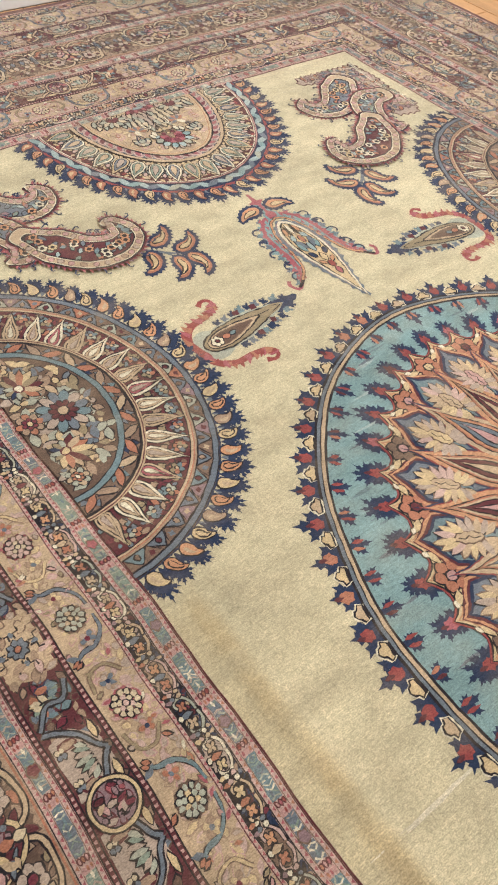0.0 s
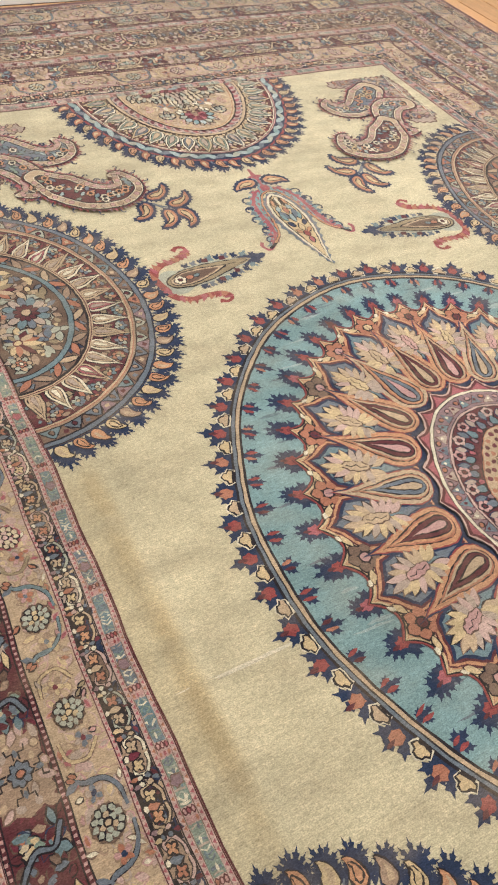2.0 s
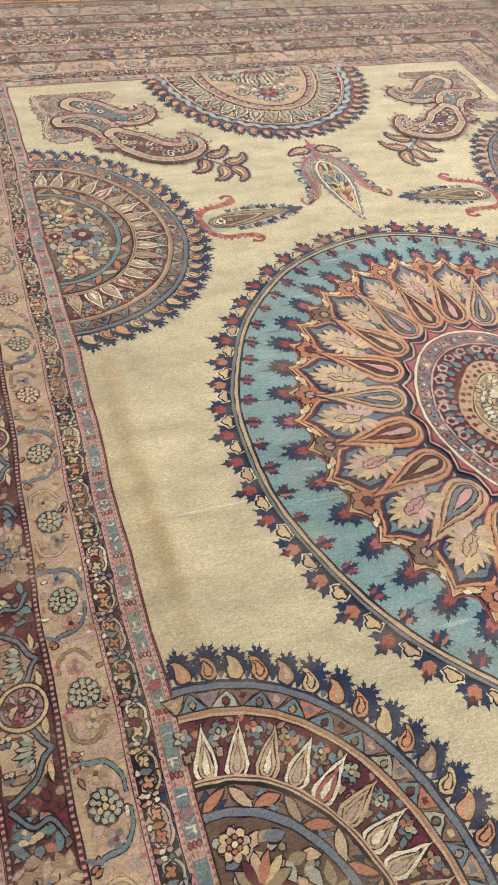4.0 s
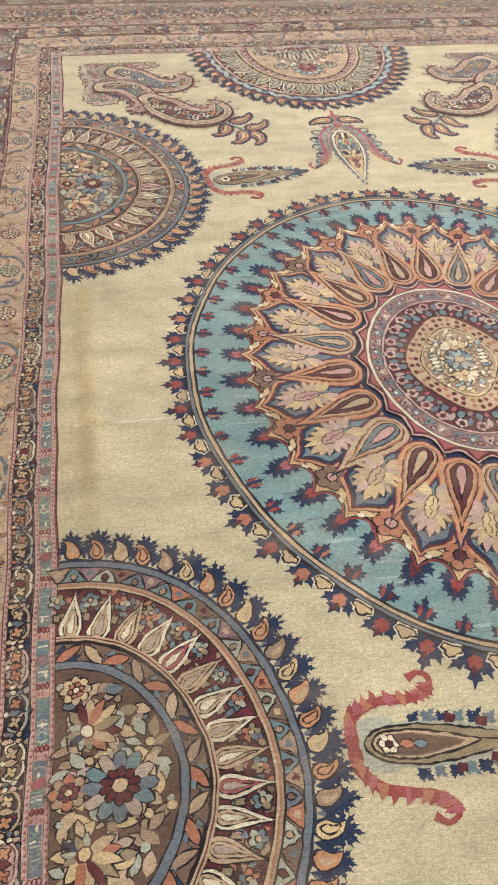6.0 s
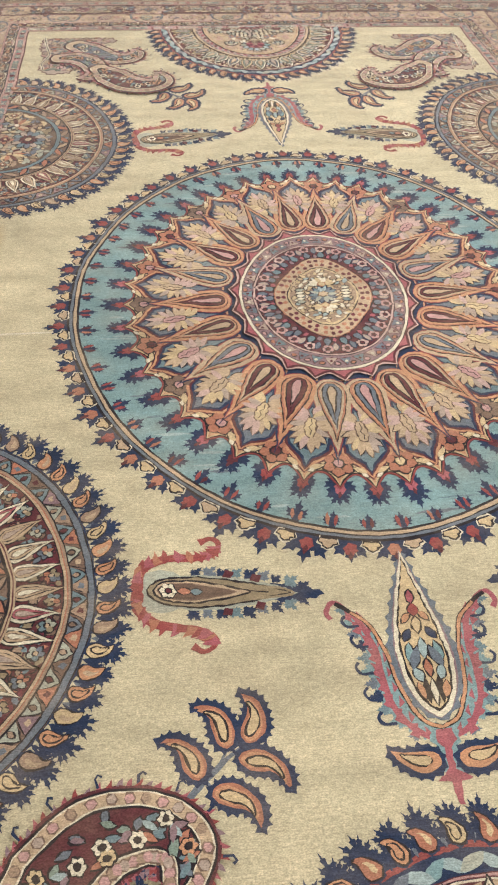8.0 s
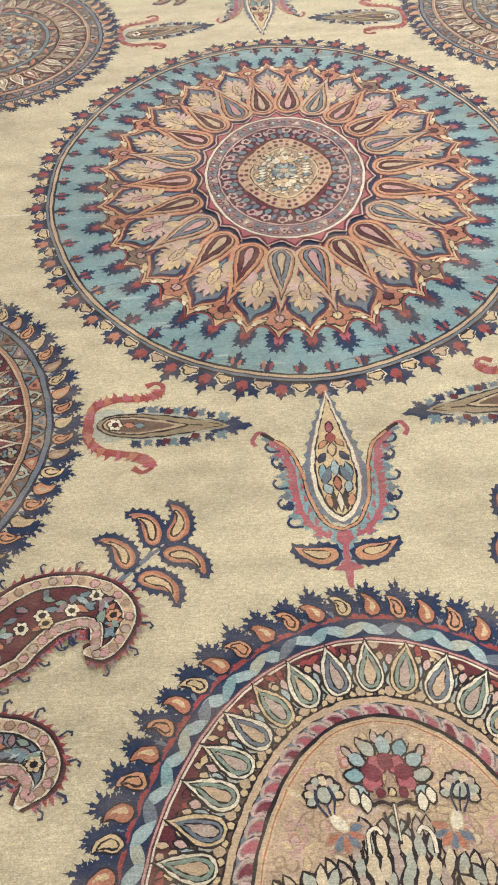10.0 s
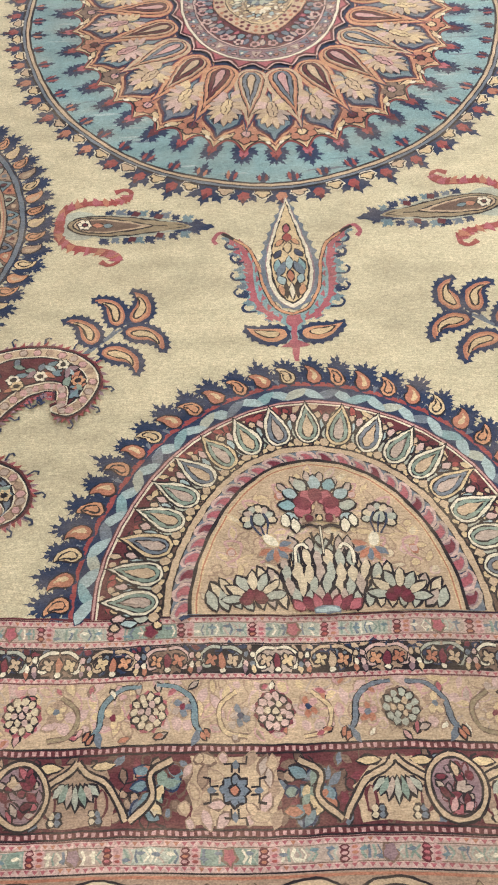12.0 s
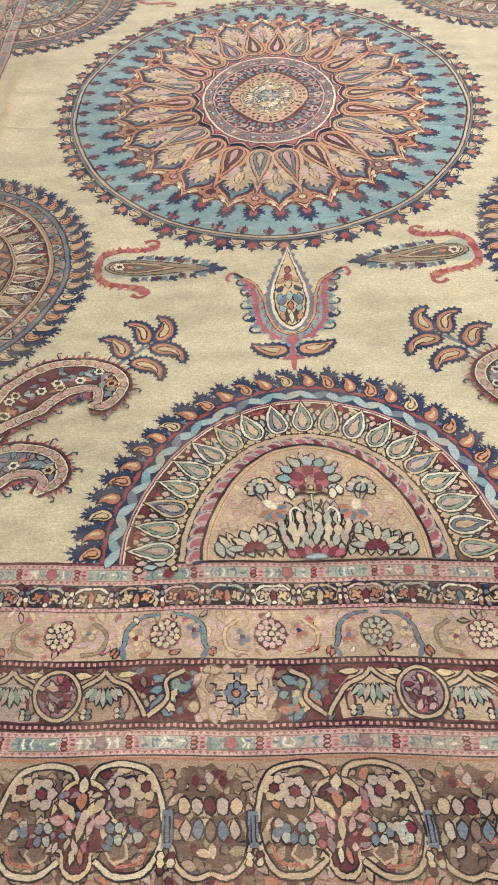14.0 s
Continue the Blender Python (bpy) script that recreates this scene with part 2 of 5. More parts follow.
def boteh(length, width, bend=0.5, n=22):
    """A drop whose point curls over to +y."""
    half = max(10, n // 2)
    s = 0.5 - 0.5 * np.cos(np.pi * np.linspace(0, 1, half))
    turn = bend * 2.6 * np.clip((s - 0.25) / 0.75, 0, 1) ** 1.6
    ds = np.diff(s, prepend=0) * length * 1.08
    mid = np.stack([np.cumsum(np.cos(turn) * ds), np.cumsum(np.sin(turn) * ds)], 1)
    w = width / 2 * np.where(s < 0.34, np.sqrt(np.maximum(0, 1 - (1 - s / 0.34) ** 2)), np.clip((1 - s) / 0.66, 0, 1) ** 0.85)
    nrm = np.stack([-np.sin(turn), np.cos(turn)], 1)
    return np.vstack([(mid + nrm * w[:, None]), (mid - nrm * w[:, None])[-2:0:-1]])


def tear(length, width, n=26, head=0.24, draw=1.35):
    """A drop with a round head at the origin and a long drawn-out point along +x."""
    s = 0.5 - 0.5 * np.cos(np.pi * np.linspace(0, 1, n // 2 + 1))
    u = np.clip((s - head) / (1 - head), 0, 1)
    w = width / 2 * np.where(s < head, np.sqrt(np.maximum(0, 1 - (1 - s / head) ** 2)), (1 - u) ** draw * (1 + draw * u))
    return np.vstack([np.stack([s * length, w], 1), np.stack([s[-2:0:-1] * length, -w[-2:0:-1]], 1)])


def leaf(length, width, n=6, x=0.0):
    s = np.linspace(0, 1, n + 1)
    w = width / 2 * np.sin(np.pi * s) ** 0.8
    top = np.stack([x + s * length, w], 1)
    return np.vstack([top, np.stack([x + s[-2:0:-1] * length, -w[-2:0:-1]], 1)])


def saw(pts, teeth, depth):
    """The outline with teeth standing out of it."""
    p = np.vstack([pts, pts[:1]])
    far = np.concatenate([[0], np.cumsum(np.linalg.norm(np.diff(p, axis=0), axis=1))])
    s = np.linspace(0, far[-1], teeth * 3, endpoint=False)
    q = np.stack([np.interp(s, far, p[:, 0]), np.interp(s, far, p[:, 1])], 1)
    out = swollen(q, depth)
    q[1::3] = out[1::3]
    return q


def arc(a, b, t0, t1, n=24, x=0.0, y=0.0):
    t = np.radians(np.linspace(t0, t1, n))
    return np.stack([x + a * np.cos(t), y + b * np.sin(t)], 1)


def bent(*pts, n=20):
    """A smooth line through the points."""
    p = np.asarray(pts, float)
    p = np.vstack([2 * p[0] - p[1], p, 2 * p[-1] - p[-2]])
    out = []
    for k in range(1, len(p) - 2):
        for s in np.linspace(0, 1, max(2, n // (len(p) - 3)), endpoint=False):
            a, b, c, d = p[k - 1:k + 3]
            out.append(0.5 * (2 * b + (c - a) * s + (2 * a - 5 * b + 4 * c - d) * s * s + (3 * b - a - 3 * c + d) * s ** 3))
    return np.array(out + [p[-2]])


def rosette(c, m, r, petals, petal, heart, step, edge="black"):
    for k in range(petals):
        c.edged(joined(m, at(0, 0, 360 * k / petals)), leaf(r * 0.72, r * 4.2 / petals, 5, r * 0.28), petal, step, edge, r * 0.07)
    c.edged(m, oval(r * 0.3, r * 0.3, 8), heart, step + 2, edge, r * 0.07)


def fan(c, m, r, yarn, step, blades=5, spread=150, wide=0.36):
    """Separate jagged blades opening along +x from one foot, the middle one longest."""
    for k in range(blades):
        a = -spread / 2 + spread * k / (blades - 1)
        long = r * (1.0 - 0.28 * abs(a) / (spread / 2)) * STRAY.uniform(0.82, 1.12)
        w = r * wide * STRAY.uniform(0.8, 1.1)
        c.piece(joined(m, at(0, 0, a + STRAY.uniform(-6, 6))), [(-0.12 * r, -w * 0.3), (long * 0.30, -w * 0.30), (long * 0.46, -w * 0.72), (long * 0.52, -w * 0.28), (long * 0.72, -w * 0.48), (long * 0.76, -w * 0.16), (long, 0),
                                                                (long * 0.76, w * 0.16), (long * 0.72, w * 0.48), (long * 0.52, w * 0.28), (long * 0.46, w * 0.72), (long * 0.30, w * 0.30), (-0.12 * r, w * 0.3)], yarn, step + 0.05 * k, 0.0)


def bloom(c, m, r, outer, middle, heart, step, n=10, edge="black"):
    """A flower of two rings of petals round an eye, each petal lined in dark wool."""
    for k in range(n):
        c.edged(joined(m, at(0, 0, 360 * k / n)), oval(r * 0.30, r * 2.1 / n, 8, r * 0.70), outer[k % len(outer)], step + 0.3 * (k % 2), edge, 0.0018)
    for k in range(n - 2):
        c.edged(joined(m, at(0, 0, 360 * k / (n - 2) + 15)), oval(r * 0.17, r * 1.2 / n, 7, r * 0.36), middle, step + 1.6 + 0.3 * (k % 2), edge, 0.0016)
    c.edged(m, oval(r * 0.19, r * 0.19, 9), heart, step + 3.2, edge, 0.0018)


def thicket(c, m, inside, box, pitch, yarns, edges, step, seed, long=1.45, wide=0.68):
    """Leaves and petals packed close over an area, each with its own outline."""
    v, (x0, x1, y0, y1), k = random.Random(seed), box, 0
    for i in range(int((x1 - x0) / pitch) + 1):
        for j in range(int((y1 - y0) / pitch) + 1):
            x, y = x0 + (i + 0.5 * (j % 2) + v.uniform(-0.3, 0.3)) * pitch, y0 + (j + v.uniform(-0.3, 0.3)) * pitch
            if not inside(x, y):
                continue
            k += 1
            size = pitch * v.uniform(0.8, 1.15)
            q, yarn, edge = joined(m, at(x, y, v.uniform(0, 360))), v.choice(yarns), v.choice(edges)
            if v.random() < 0.3:
                shape = oval(size * 0.40, size * 0.34, 7)
            else:
                shape = leaf(size * long, size * wide, 4, -size * long / 2)
            c.piece(q, swollen(shape, max(0.0026, pitch * 0.13)), edge, step + 0.35 * (k % 3))
            c.piece(q, shape, yarn, step + 0.35 * (k % 3) + 0.3)


def berries(c, m, r, pale, heart, ring, step):
    """A rosette of small round petals in two rings."""
    c.piece(m, saw(oval(r * 1.08, r * 1.08, 20), 11, r * 0.12), ring, step)
    for n, rad, size in ((11, 0.80, 0.205), (6, 0.42, 0.19)):
        for k in range(n):
            a = 360 * k / n
            c.edged(joined(m, at(rad * r * math.cos(radians(a)), rad * r * math.sin(radians(a)), a)), oval(size * r * 1.1, size * r * 1.0, 6), pale if n == 11 or k % 2 else heart, step + 1 + 0.3 * (k % 2), "black" if k % 3 else "brown", r * 0.045)
    c.edged(m, oval(r * 0.2, r * 0.2, 8), heart, step + 2.5, "black", r * 0.05)

# ---- the rug ----
rug = tagged(new("rug"), "large antique hand-knotted wool rug with blue medallion on worn cream field", "rug")
# far, near, left and right: how wide the border is woven there
WIDE = {"far": 1.08, "near": 1.02, "left": 0.95, "right": 0.96}
EDGE = 1.0


def corner(d, sx, sy):
    return (sx * (FIELD_X + d * WIDE["right" if sx > 0 else "left"]), sy * (FIELD_Y + d * WIDE["far" if sy > 0 else "near"]))


def rug_body():
    ring = []
    for (a, b) in (((-1, -1), (1, -1)), ((1, -1), (1, 1)), ((1, 1), (-1, 1)), ((-1, 1), (-1, -1))):
        p, q = np.array(corner(EDGE, *a)), np.array(corner(EDGE, *b))
        ring += [p + (q - p) * s for s in np.linspace(0, 1, 40, endpoint=False)]
    flat = warp(np.array(ring))
    n = len(flat)
    verts = [(*p, -PILE) for p in flat] + [(*p, -0.003) for p in flat] + [(*(p * 0.9985), 0.0) for p in flat]
    faces = [tuple(range(2 * n, 3 * n)), tuple(range(n - 1, -1, -1))]
    for k in range(n):
        j = (k + 1) % n
        faces += [(k, j, n + j, n + k), (n + k, n + j, 2 * n + j, 2 * n + k)]
    link_mesh("foundation", verts, faces, [WOOLS["brown"]], parent=rug, label="thick worn wool body with a rounded edge")


rug_body()


def banded_cream():
    """The field's wool, turning browner in an uneven band along the fold beside the border."""
    m = wool("cream")
    n, link = m.node_tree.nodes, m.node_tree.links.new
    g = [k for k in n if k.type == "GROUP"][0]
    geo, cut, noise = n.new("ShaderNodeNewGeometry"), n.new("ShaderNodeSeparateXYZ"), n.new("ShaderNodeTexNoise")
    noise.inputs["Scale"].default_value, noise.inputs["Detail"].default_value = 9.0, 5.0
    link(geo.outputs["Position"], cut.inputs[0])
    link(geo.outputs["Position"], noise.inputs["Vector"])

    def curve(source, stops):
        r = n.new("ShaderNodeMapRange")
        r.interpolation_type = "SMOOTHSTEP"
        for k, x in zip(range(1, 5), stops):
            r.inputs[k].default_value = x
        link(source, r.inputs[0])
        return r.outputs[0]

    def product(p, q):
        k = n.new("ShaderNodeMath")
        k.operation = "MULTIPLY"
        link(p, k.inputs[0])
        link(q, k.inputs[1])
        return k.outputs[0]

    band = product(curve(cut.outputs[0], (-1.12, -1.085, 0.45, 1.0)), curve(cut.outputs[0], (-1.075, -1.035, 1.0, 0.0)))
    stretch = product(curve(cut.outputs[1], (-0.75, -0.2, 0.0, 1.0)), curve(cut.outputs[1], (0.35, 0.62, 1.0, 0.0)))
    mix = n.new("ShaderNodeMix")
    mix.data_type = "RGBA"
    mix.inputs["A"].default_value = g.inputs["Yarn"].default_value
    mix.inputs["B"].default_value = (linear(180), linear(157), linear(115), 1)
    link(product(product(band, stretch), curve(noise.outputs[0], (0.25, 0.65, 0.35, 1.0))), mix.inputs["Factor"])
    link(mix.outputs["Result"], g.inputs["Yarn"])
    return m


def field():
    c = Cloth()
    n, r = 200, 100
    gx, gy = np.meshgrid(np.linspace(-FIELD_X, FIELD_X, n + 1), np.linspace(-FIELD_Y, FIELD_Y, r + 1))
    flat = warp(np.column_stack([gx.ravel(), gy.ravel()]))
    verts = np.column_stack([flat, swell(flat) + 0.0032])
    faces = [(j * (n + 1) + i, j * (n + 1) + i + 1, (j + 1) * (n + 1) + i + 1, (j + 1) * (n + 1) + i) for j in range(r) for i in range(n)]
    ground = link_mesh("field", verts.tolist(), faces, [banded_cream()], parent=rug, label="plain worn cream wool field")
    ground.data.polygons.foreach_set("use_smooth", [True] * len(faces))
    c.piece(at(-1.12, -0.165), leaf(0.34, 0.010, 12), "ivory", 0.95, 0.0)
    c.knot("weft_streak", rug, "pale worn weft line across the field")


field()

# -- centre medallion --
MX, MY = -0.007, -0.037


def on_oval(a, b, degrees, cx=MX, cy=MY, inward=False):
    """A place on an oval, with +x pointing out of it (or in)."""
    t = radians(degrees)
    n = math.degrees(math.atan2(math.sin(t) / b, math.cos(t) / a))
    return at(cx + a * math.cos(t), cy + b * math.sin(t), n + (180 if inward else 0))


def even_angles(a, b, count, start):
    """Angles that lie evenly along an oval."""
    t = np.linspace(0, 2 * np.pi, 1441)
    far = np.concatenate([[0], np.cumsum(np.hypot(np.diff(a * np.cos(t)), np.diff(b * np.sin(t))))])
    s0 = np.interp(radians(start % 360), t, far)
    return [math.degrees(np.interp((s0 + far[-1] * k / count) % far[-1], far, t)) for k in range(count)]


def medallion():
    c, o = Cloth(), at(MX, MY)
    c.piece(o, saw(oval(0.808, 0.958, 224), 112, 0.010), "navy", 1)
    c.piece(o, oval(0.775, 0.925, 180), "sky", 2)
    rng = random.Random(5)
    for k in range(70):
        y = rng.uniform(-0.9, 0.9)
        half = 0.765 * math.sqrt(max(0, 1 - (y / 0.915) ** 2))
        if half < 0.2:
            continue
        s = rng.choice((-1, 1))
        x = s * rng.uniform(half - min(half * 0.5, 0.16), half - 0.09)
        c.piece(joined(o, at(x, y)), leaf(rng.uniform(0.05, 0.14), rng.uniform(0.006, 0.012), 5, -0.05), rng.choice(("paleblue", "teal", "paleblue", "slate")), 2.4)
    med = c.knot("medallion", rug, "blue-green oval medallion ground edged in navy")

    c = Cloth()
    c.line(o, oval(0.782, 0.932, 180), 0.034, "black", 4, True)
    c.line(o, oval(0.788, 0.938, 180), 0.008, "slate", 5, True)
    c.line(o, oval(0.776, 0.926, 180), 0.009, "tan", 5, True)
    c.knot("cord_ring", med, "double cord of grey-blue and tan")

    for k, t in enumerate(even_angles(0.8, 0.95, 56, 270)):
        c, m, v = Cloth(), on_oval(0.800, 0.950, t), random.Random(k)
        fan(c, m, 0.078 * v.uniform(0.9, 1.1), "navy", 2, 5, 160, 0.46)
        c.piece(joined(m, at(0.018, 0)), saw(oval(0.017, 0.015, 12, 0.006), 6, 0.003), v.choice(("red", "rust", "red")), 4)
        c.piece(joined(m, at(0.03, 0)), leaf(0.026, 0.012, 4), "maroon", 4.4)
        c.knot("bud", med)
    for k, t in enumerate(even_angles(0.8, 0.95, 56, 270 + 3.4)):
        c, m = Cloth(), on_oval(0.796, 0.946, t)
        lobes = [(0.006, -0.018), (0.015, -0.021), (0.019, -0.011), (0.026, -0.009), (0.031, 0), (0.026, 0.009), (0.019, 0.011), (0.015, 0.021), (0.006, 0.018)]
        c.piece(m, swollen(lobes, 0.008), "ivory", 4)
        c.edged(m, lobes, "gold" if k % 3 else "tan", 5, "black", 0.003)
        c.knot("trefoil", med)
    for k, t in enumerate(even_angles(0.76, 0.91, 60, 273)):
        c, m, v = Cloth(), on_oval(0.762, 0.912, t, inward=True), random.Random(k + 90)
        fan(c, m, 0.058 * v.uniform(0.85, 1.15), "navy", 3, 3, 72, 0.36)
        for s in (-1, 1):
            c.piece(joined(m, at(0, s * 0.008, s * 6)), leaf(0.036 * v.uniform(0.8, 1.2), 0.010, 5), v.choice(("red", "maroon", "red", "rust")), 4)
        c.knot("flame_leaf", med)

    # the lobed star inside the blue ring
    step_t = 360 / 22
    rim, rim_in = [], []
    for k in range(44):
        for j in range(8):
            t = radians(270 + step_t / 2 * (k + j / 8))
            s = abs(j / 8 * 2 - 1)
            dip = 0.955 + 0.06 * s ** 2.2
            rim.append((0.622 * dip * math.cos(t), 0.775 * dip * math.sin(t)))
            rim_in.append((0.560 * math.cos(t), 0.705 * math.sin(t)))
    c = Cloth()
    c.piece(o, swollen(rim, 0.008), "maroon", 5)
    c.line(o, swollen(rim, 0.004), 0.005, "red", 5.5, True)
    c.piece(o, rim, "gold", 6)
    c.line(o, rim, 0.004, "black", 6.5, True)
    c.line(o, swollen(rim, -0.010), 0.005, "orange", 6.6, True)
    c.piece(o, oval(0.535, 0.675, 132), "maroon", 7)
    c.knot("lobed_rim", med, "gold scalloped rim edged in red")
    for k in range(44):
        c, v = Cloth(), random.Random(k + 7)
        t = 270 + step_t / 2 * k
        m = on_oval(0.622, 0.775, t)
        fan(c, joined(m, at(-0.012, 0)), 0.074 * v.uniform(0.9, 1.1), "navy", 3, 5, 100, 0.42)
        fan(c, joined(m, at(0.034, 0)), 0.048 * v.uniform(0.85, 1.2), "navy", 3.3, 7, 200, 0.32)
        c.piece(joined(m, at(0.0, 0)), saw(oval(0.020, 0.013, 12, 0.016), 6, 0.004), v.choice(("red", "rose", "red", "maroon")), 4)
        c.piece(joined(m, at(0.026, 0)), leaf(0.024, 0.010, 4), "maroon", 4.2)
        c.knot("leaf_tuft", med)

    for k in range(22):
        t = 270 + step_t * k
        out = on_oval(0.535, 0.675, t)
        # spade-shaped cell with a leafy palmette
        def radial(r, da):
            q = radians(t + da)
            return (r * 0.60 * math.cos(q), r * 0.748 * math.sin(q))
        side = [(1.0, 0), (0.955, 1.9), (0.925, 4.6), (0.90, 6.3), (0.84, 6.9), (0.76, 6.4), (0.68, 4.8), (0.60, 2.8), (0.53, 1.2)]
        cell = [radial(r, a) for r, a in side] + [radial(r, -a) for r, a in side[:0:-1]]
        c, v = Cloth(), random.Random(k)
        c.piece(o, swollen(cell, 0.014), "maroon", 8)
        c.piece(o, swollen(cell, 0.0095), "orange", 9)
        c.piece(o, swollen(cell, 0.002), "maroon", 10)
        c.piece(o, swollen(cell, -0.005), "navy", 11)
        c.piece(o, swollen(cell, -0.013), "slate" if k % 3 else "teal", 11.5)
        q = radians(t)
        m = at(MX + 0.60 * 0.80 * math.cos(q), MY + 0.748 * 0.80 * math.sin(q), math.degrees(math.atan2(0.748 * math.sin(q), 0.60 * math.cos(q))))
        c.piece(joined(m, at(0.01, 0)), saw(oval(0.076, 0.050, 16, -0.005), 10, 0.009), v.choice(("navy", "slate", "navy")), 12)
        c.piece(joined(m, at(-0.075, 0)), leaf(0.06, 0.024, 6), "teal", 12.4)
        for j in range(17):
            a = (-1 if j % 2 else 1) * (150 - 9.0 * j)
            reach_ = 0.026 + 0.014 * (j / 16)
            x = -0.048 + 0.0048 * j
            c.edged(joined(m, at(x, 0.004 * (-1 if j % 2 else 1), a)), leaf(reach_ + 0.024, 0.019, 5), v.choice(("tan", "dust", "gold", "blush", "tan")), 13 + 0.12 * j, "umber" if j % 3 else "black", 0.0016)
        c.edged(m, saw(oval(0.036, 0.014, 16), 8, 0.003), v.choice(("gold", "tan", "pink")), 16, "brown", 0.0015)
        c.line(m, [(-0.03, 0), (-0.012, 0.004), (0.0, -0.004), (0.012, 0.004), (0.028, 0)], 0.0025, "black", 18)
        c.knot("palmette", med, "cream leafy palmette on navy")
        # drop between the cells
        t2 = radians(t + step_t / 2)
        head = np.array([0.288 * math.cos(t2), 0.392 * math.sin(t2)])
        tail = np.array([0.565 * math.cos(t2), 0.705 * math.sin(t2)])
        way, long = math.degrees(math.atan2(*(tail - head)[::-1])), float(np.linalg.norm(tail - head))
        c, m = Cloth(), at(MX + head[0], MY + head[1], way)
        wid = 0.116 if k % 2 else 0.122
        for j, (s, yarn) in enumerate(((1.08, "navy"), (1.0, "red"), (0.94, "orange" if k % 3 else "tan"), (0.73, "black"), (0.68, "rust"), (0.60, "tan" if k % 4 else "orange"), (0.50, "black"), (0.44, "maroon" if k % 3 else "slate"), (0.26, "black"), (0.19, "tan" if k % 2 else "pink"))):
            c.piece(joined(m, at((1 - s) * 0.040, 0)), tear(long * (0.24 + 0.76 * s), wid * s, 30, 0.2, 1.7), yarn, 12 + j)
        c.knot("drop", med, "orange and maroon banded drop")
        # flower in the rim
        c, v = Cloth(), random.Random(k + 40)
        m = on_oval(0.567, 0.712, t + step_t / 2)
        rosette(c, m, 0.043, 6, v.choice(("rust", "rust", "umber")), v.choice(("pink", "maroon", "gold")), 8)
        for s in (-1, 1):
            c.edged(joined(m, at(0.008, s * 0.036, s * 70)), leaf(0.04, 0.017, 5), "gold", 8, "black", 0.0016)
            c.edged(joined(m, at(0.024, s * 0.058, s * 60)), leaf(0.022, 0.012, 4), "ivory", 8, "brown", 0.0014)
        c.knot("rim_flower", med)

    # the rings round the heart
    c = Cloth()
    scal, scal2 = [], []
    for k in range(22):
        for j in range(8):
            t = radians(270 + step_t * (k + j / 8))
            f = 1 + 0.085 * abs(j / 8 * 2 - 1) ** 1.8
            scal.append((0.270 * f * math.cos(t), 0.367 * f * math.sin(t)))
            scal2.append((0.262 * f * math.cos(t), 0.357 * f * math.sin(t)))
    c.piece(o, swollen(scal, 0.024), "navy", 8.5)
    c.piece(o, swollen(scal, 0.008), "black", 19.5)
    c.piece(o, swollen(scal, 0.005), "blush", 20)
    c.piece(o, scal, "maroon", 21)
    c.piece(o, scal2, "rose", 21.5)
    c.line(o, oval(0.259, 0.352, 110), 0.012, "black", 22.6, True)
    c.line(o, oval(0.259, 0.352, 110), 0.008, "ivory", 23, True)
    c.piece(o, oval(0.257, 0.350, 100), "mauve", 22)
    for k, t in enumerate(even_angles(0.238, 0.325, 40, 3)):
        q = on_oval(0.236, 0.319, t)
        c.edged(q, [(-0.014, -0.017), (0.017, 0.0), (-0.014, 0.017)], ("slate", "teal", "dust")[k % 3], 23, "maroon", 0.0022)
        c.piece(q, oval(0.005, 0.005, 6), "maroon" if k % 2 else "ivory", 25)
        c.edged(on_oval(0.244, 0.329, t + 4.5), oval(0.006, 0.008, 6), "pink" if k % 2 else "rust", 23, "black", 0.0018)
    c.line(o, oval(0.216, 0.290, 100), 0.010, "black", 24.6, True)
    c.line(o, oval(0.216, 0.290, 100), 0.006, "blush", 25, True)
    c.piece(o, oval(0.214, 0.288, 90), "maroon", 24)
    ring = c.knot("leaf_ring", med, "mauve ring with grey-blue triangles")
    for k, t in enumerate(even_angles(0.19, 0.255, 26, 0)):
        c = Cloth()
        rosette(c, on_oval(0.195, 0.265, t), 0.019, 5, "pink" if k % 3 else "blush", "maroon", 25, "black")
        c.edged(on_oval(0.157, 0.217, t), tear(0.036, 0.022, 12), "slate" if k % 2 else "teal", 25, "black", 0.002)
        c.edged(on_oval(0.160, 0.222, t + 7), oval(0.010, 0.007, 7), "rose" if k % 2 else "mauve", 25.2, "black", 0.0016)
        c.edged(on_oval(0.187, 0.252, t + 7), leaf(0.034, 0.016, 5, -0.014), "dust" if k % 2 else "slate", 25.4, "navy", 0.002)
        c.knot("small_flower", med)
    c = Cloth()
    dia = [(0.152 * math.cos(t) * (1 - 0.10 * math.sin(2 * t) ** 2), 0.207 * math.sin(t) * (1 - 0.10 * math.sin(2 * t) ** 2)) for t in np.linspace(0, 2 * np.pi, 60, endpoint=False)]
    c.piece(o, swollen(dia, 0.006), "black", 26.6)
    c.piece(o, swollen(dia, 0.003), "rust", 27)
    c.piece(o, dia, "tan", 28)
    shrunk = lambda f: np.array(dia) * f
    for f, n in ((0.93, 36), (0.82, 32)):
        path = shrunk(f)
        for k in range(n):
            q = path[int(60 * k / n)] * 0.5 + path[int(60 * (k + 0.5) / n) % 60] * 0.5
            c.piece(o, oval(0.0075, 0.0085, 7) + q, ("maroon", "wine", "rust")[k % 3], 29)
    c.piece(o, shrunk(0.75), "black", 29)
    c.piece(o, shrunk(0.73), "gold", 30)
    c.piece(o, shrunk(0.69), "camel", 31)
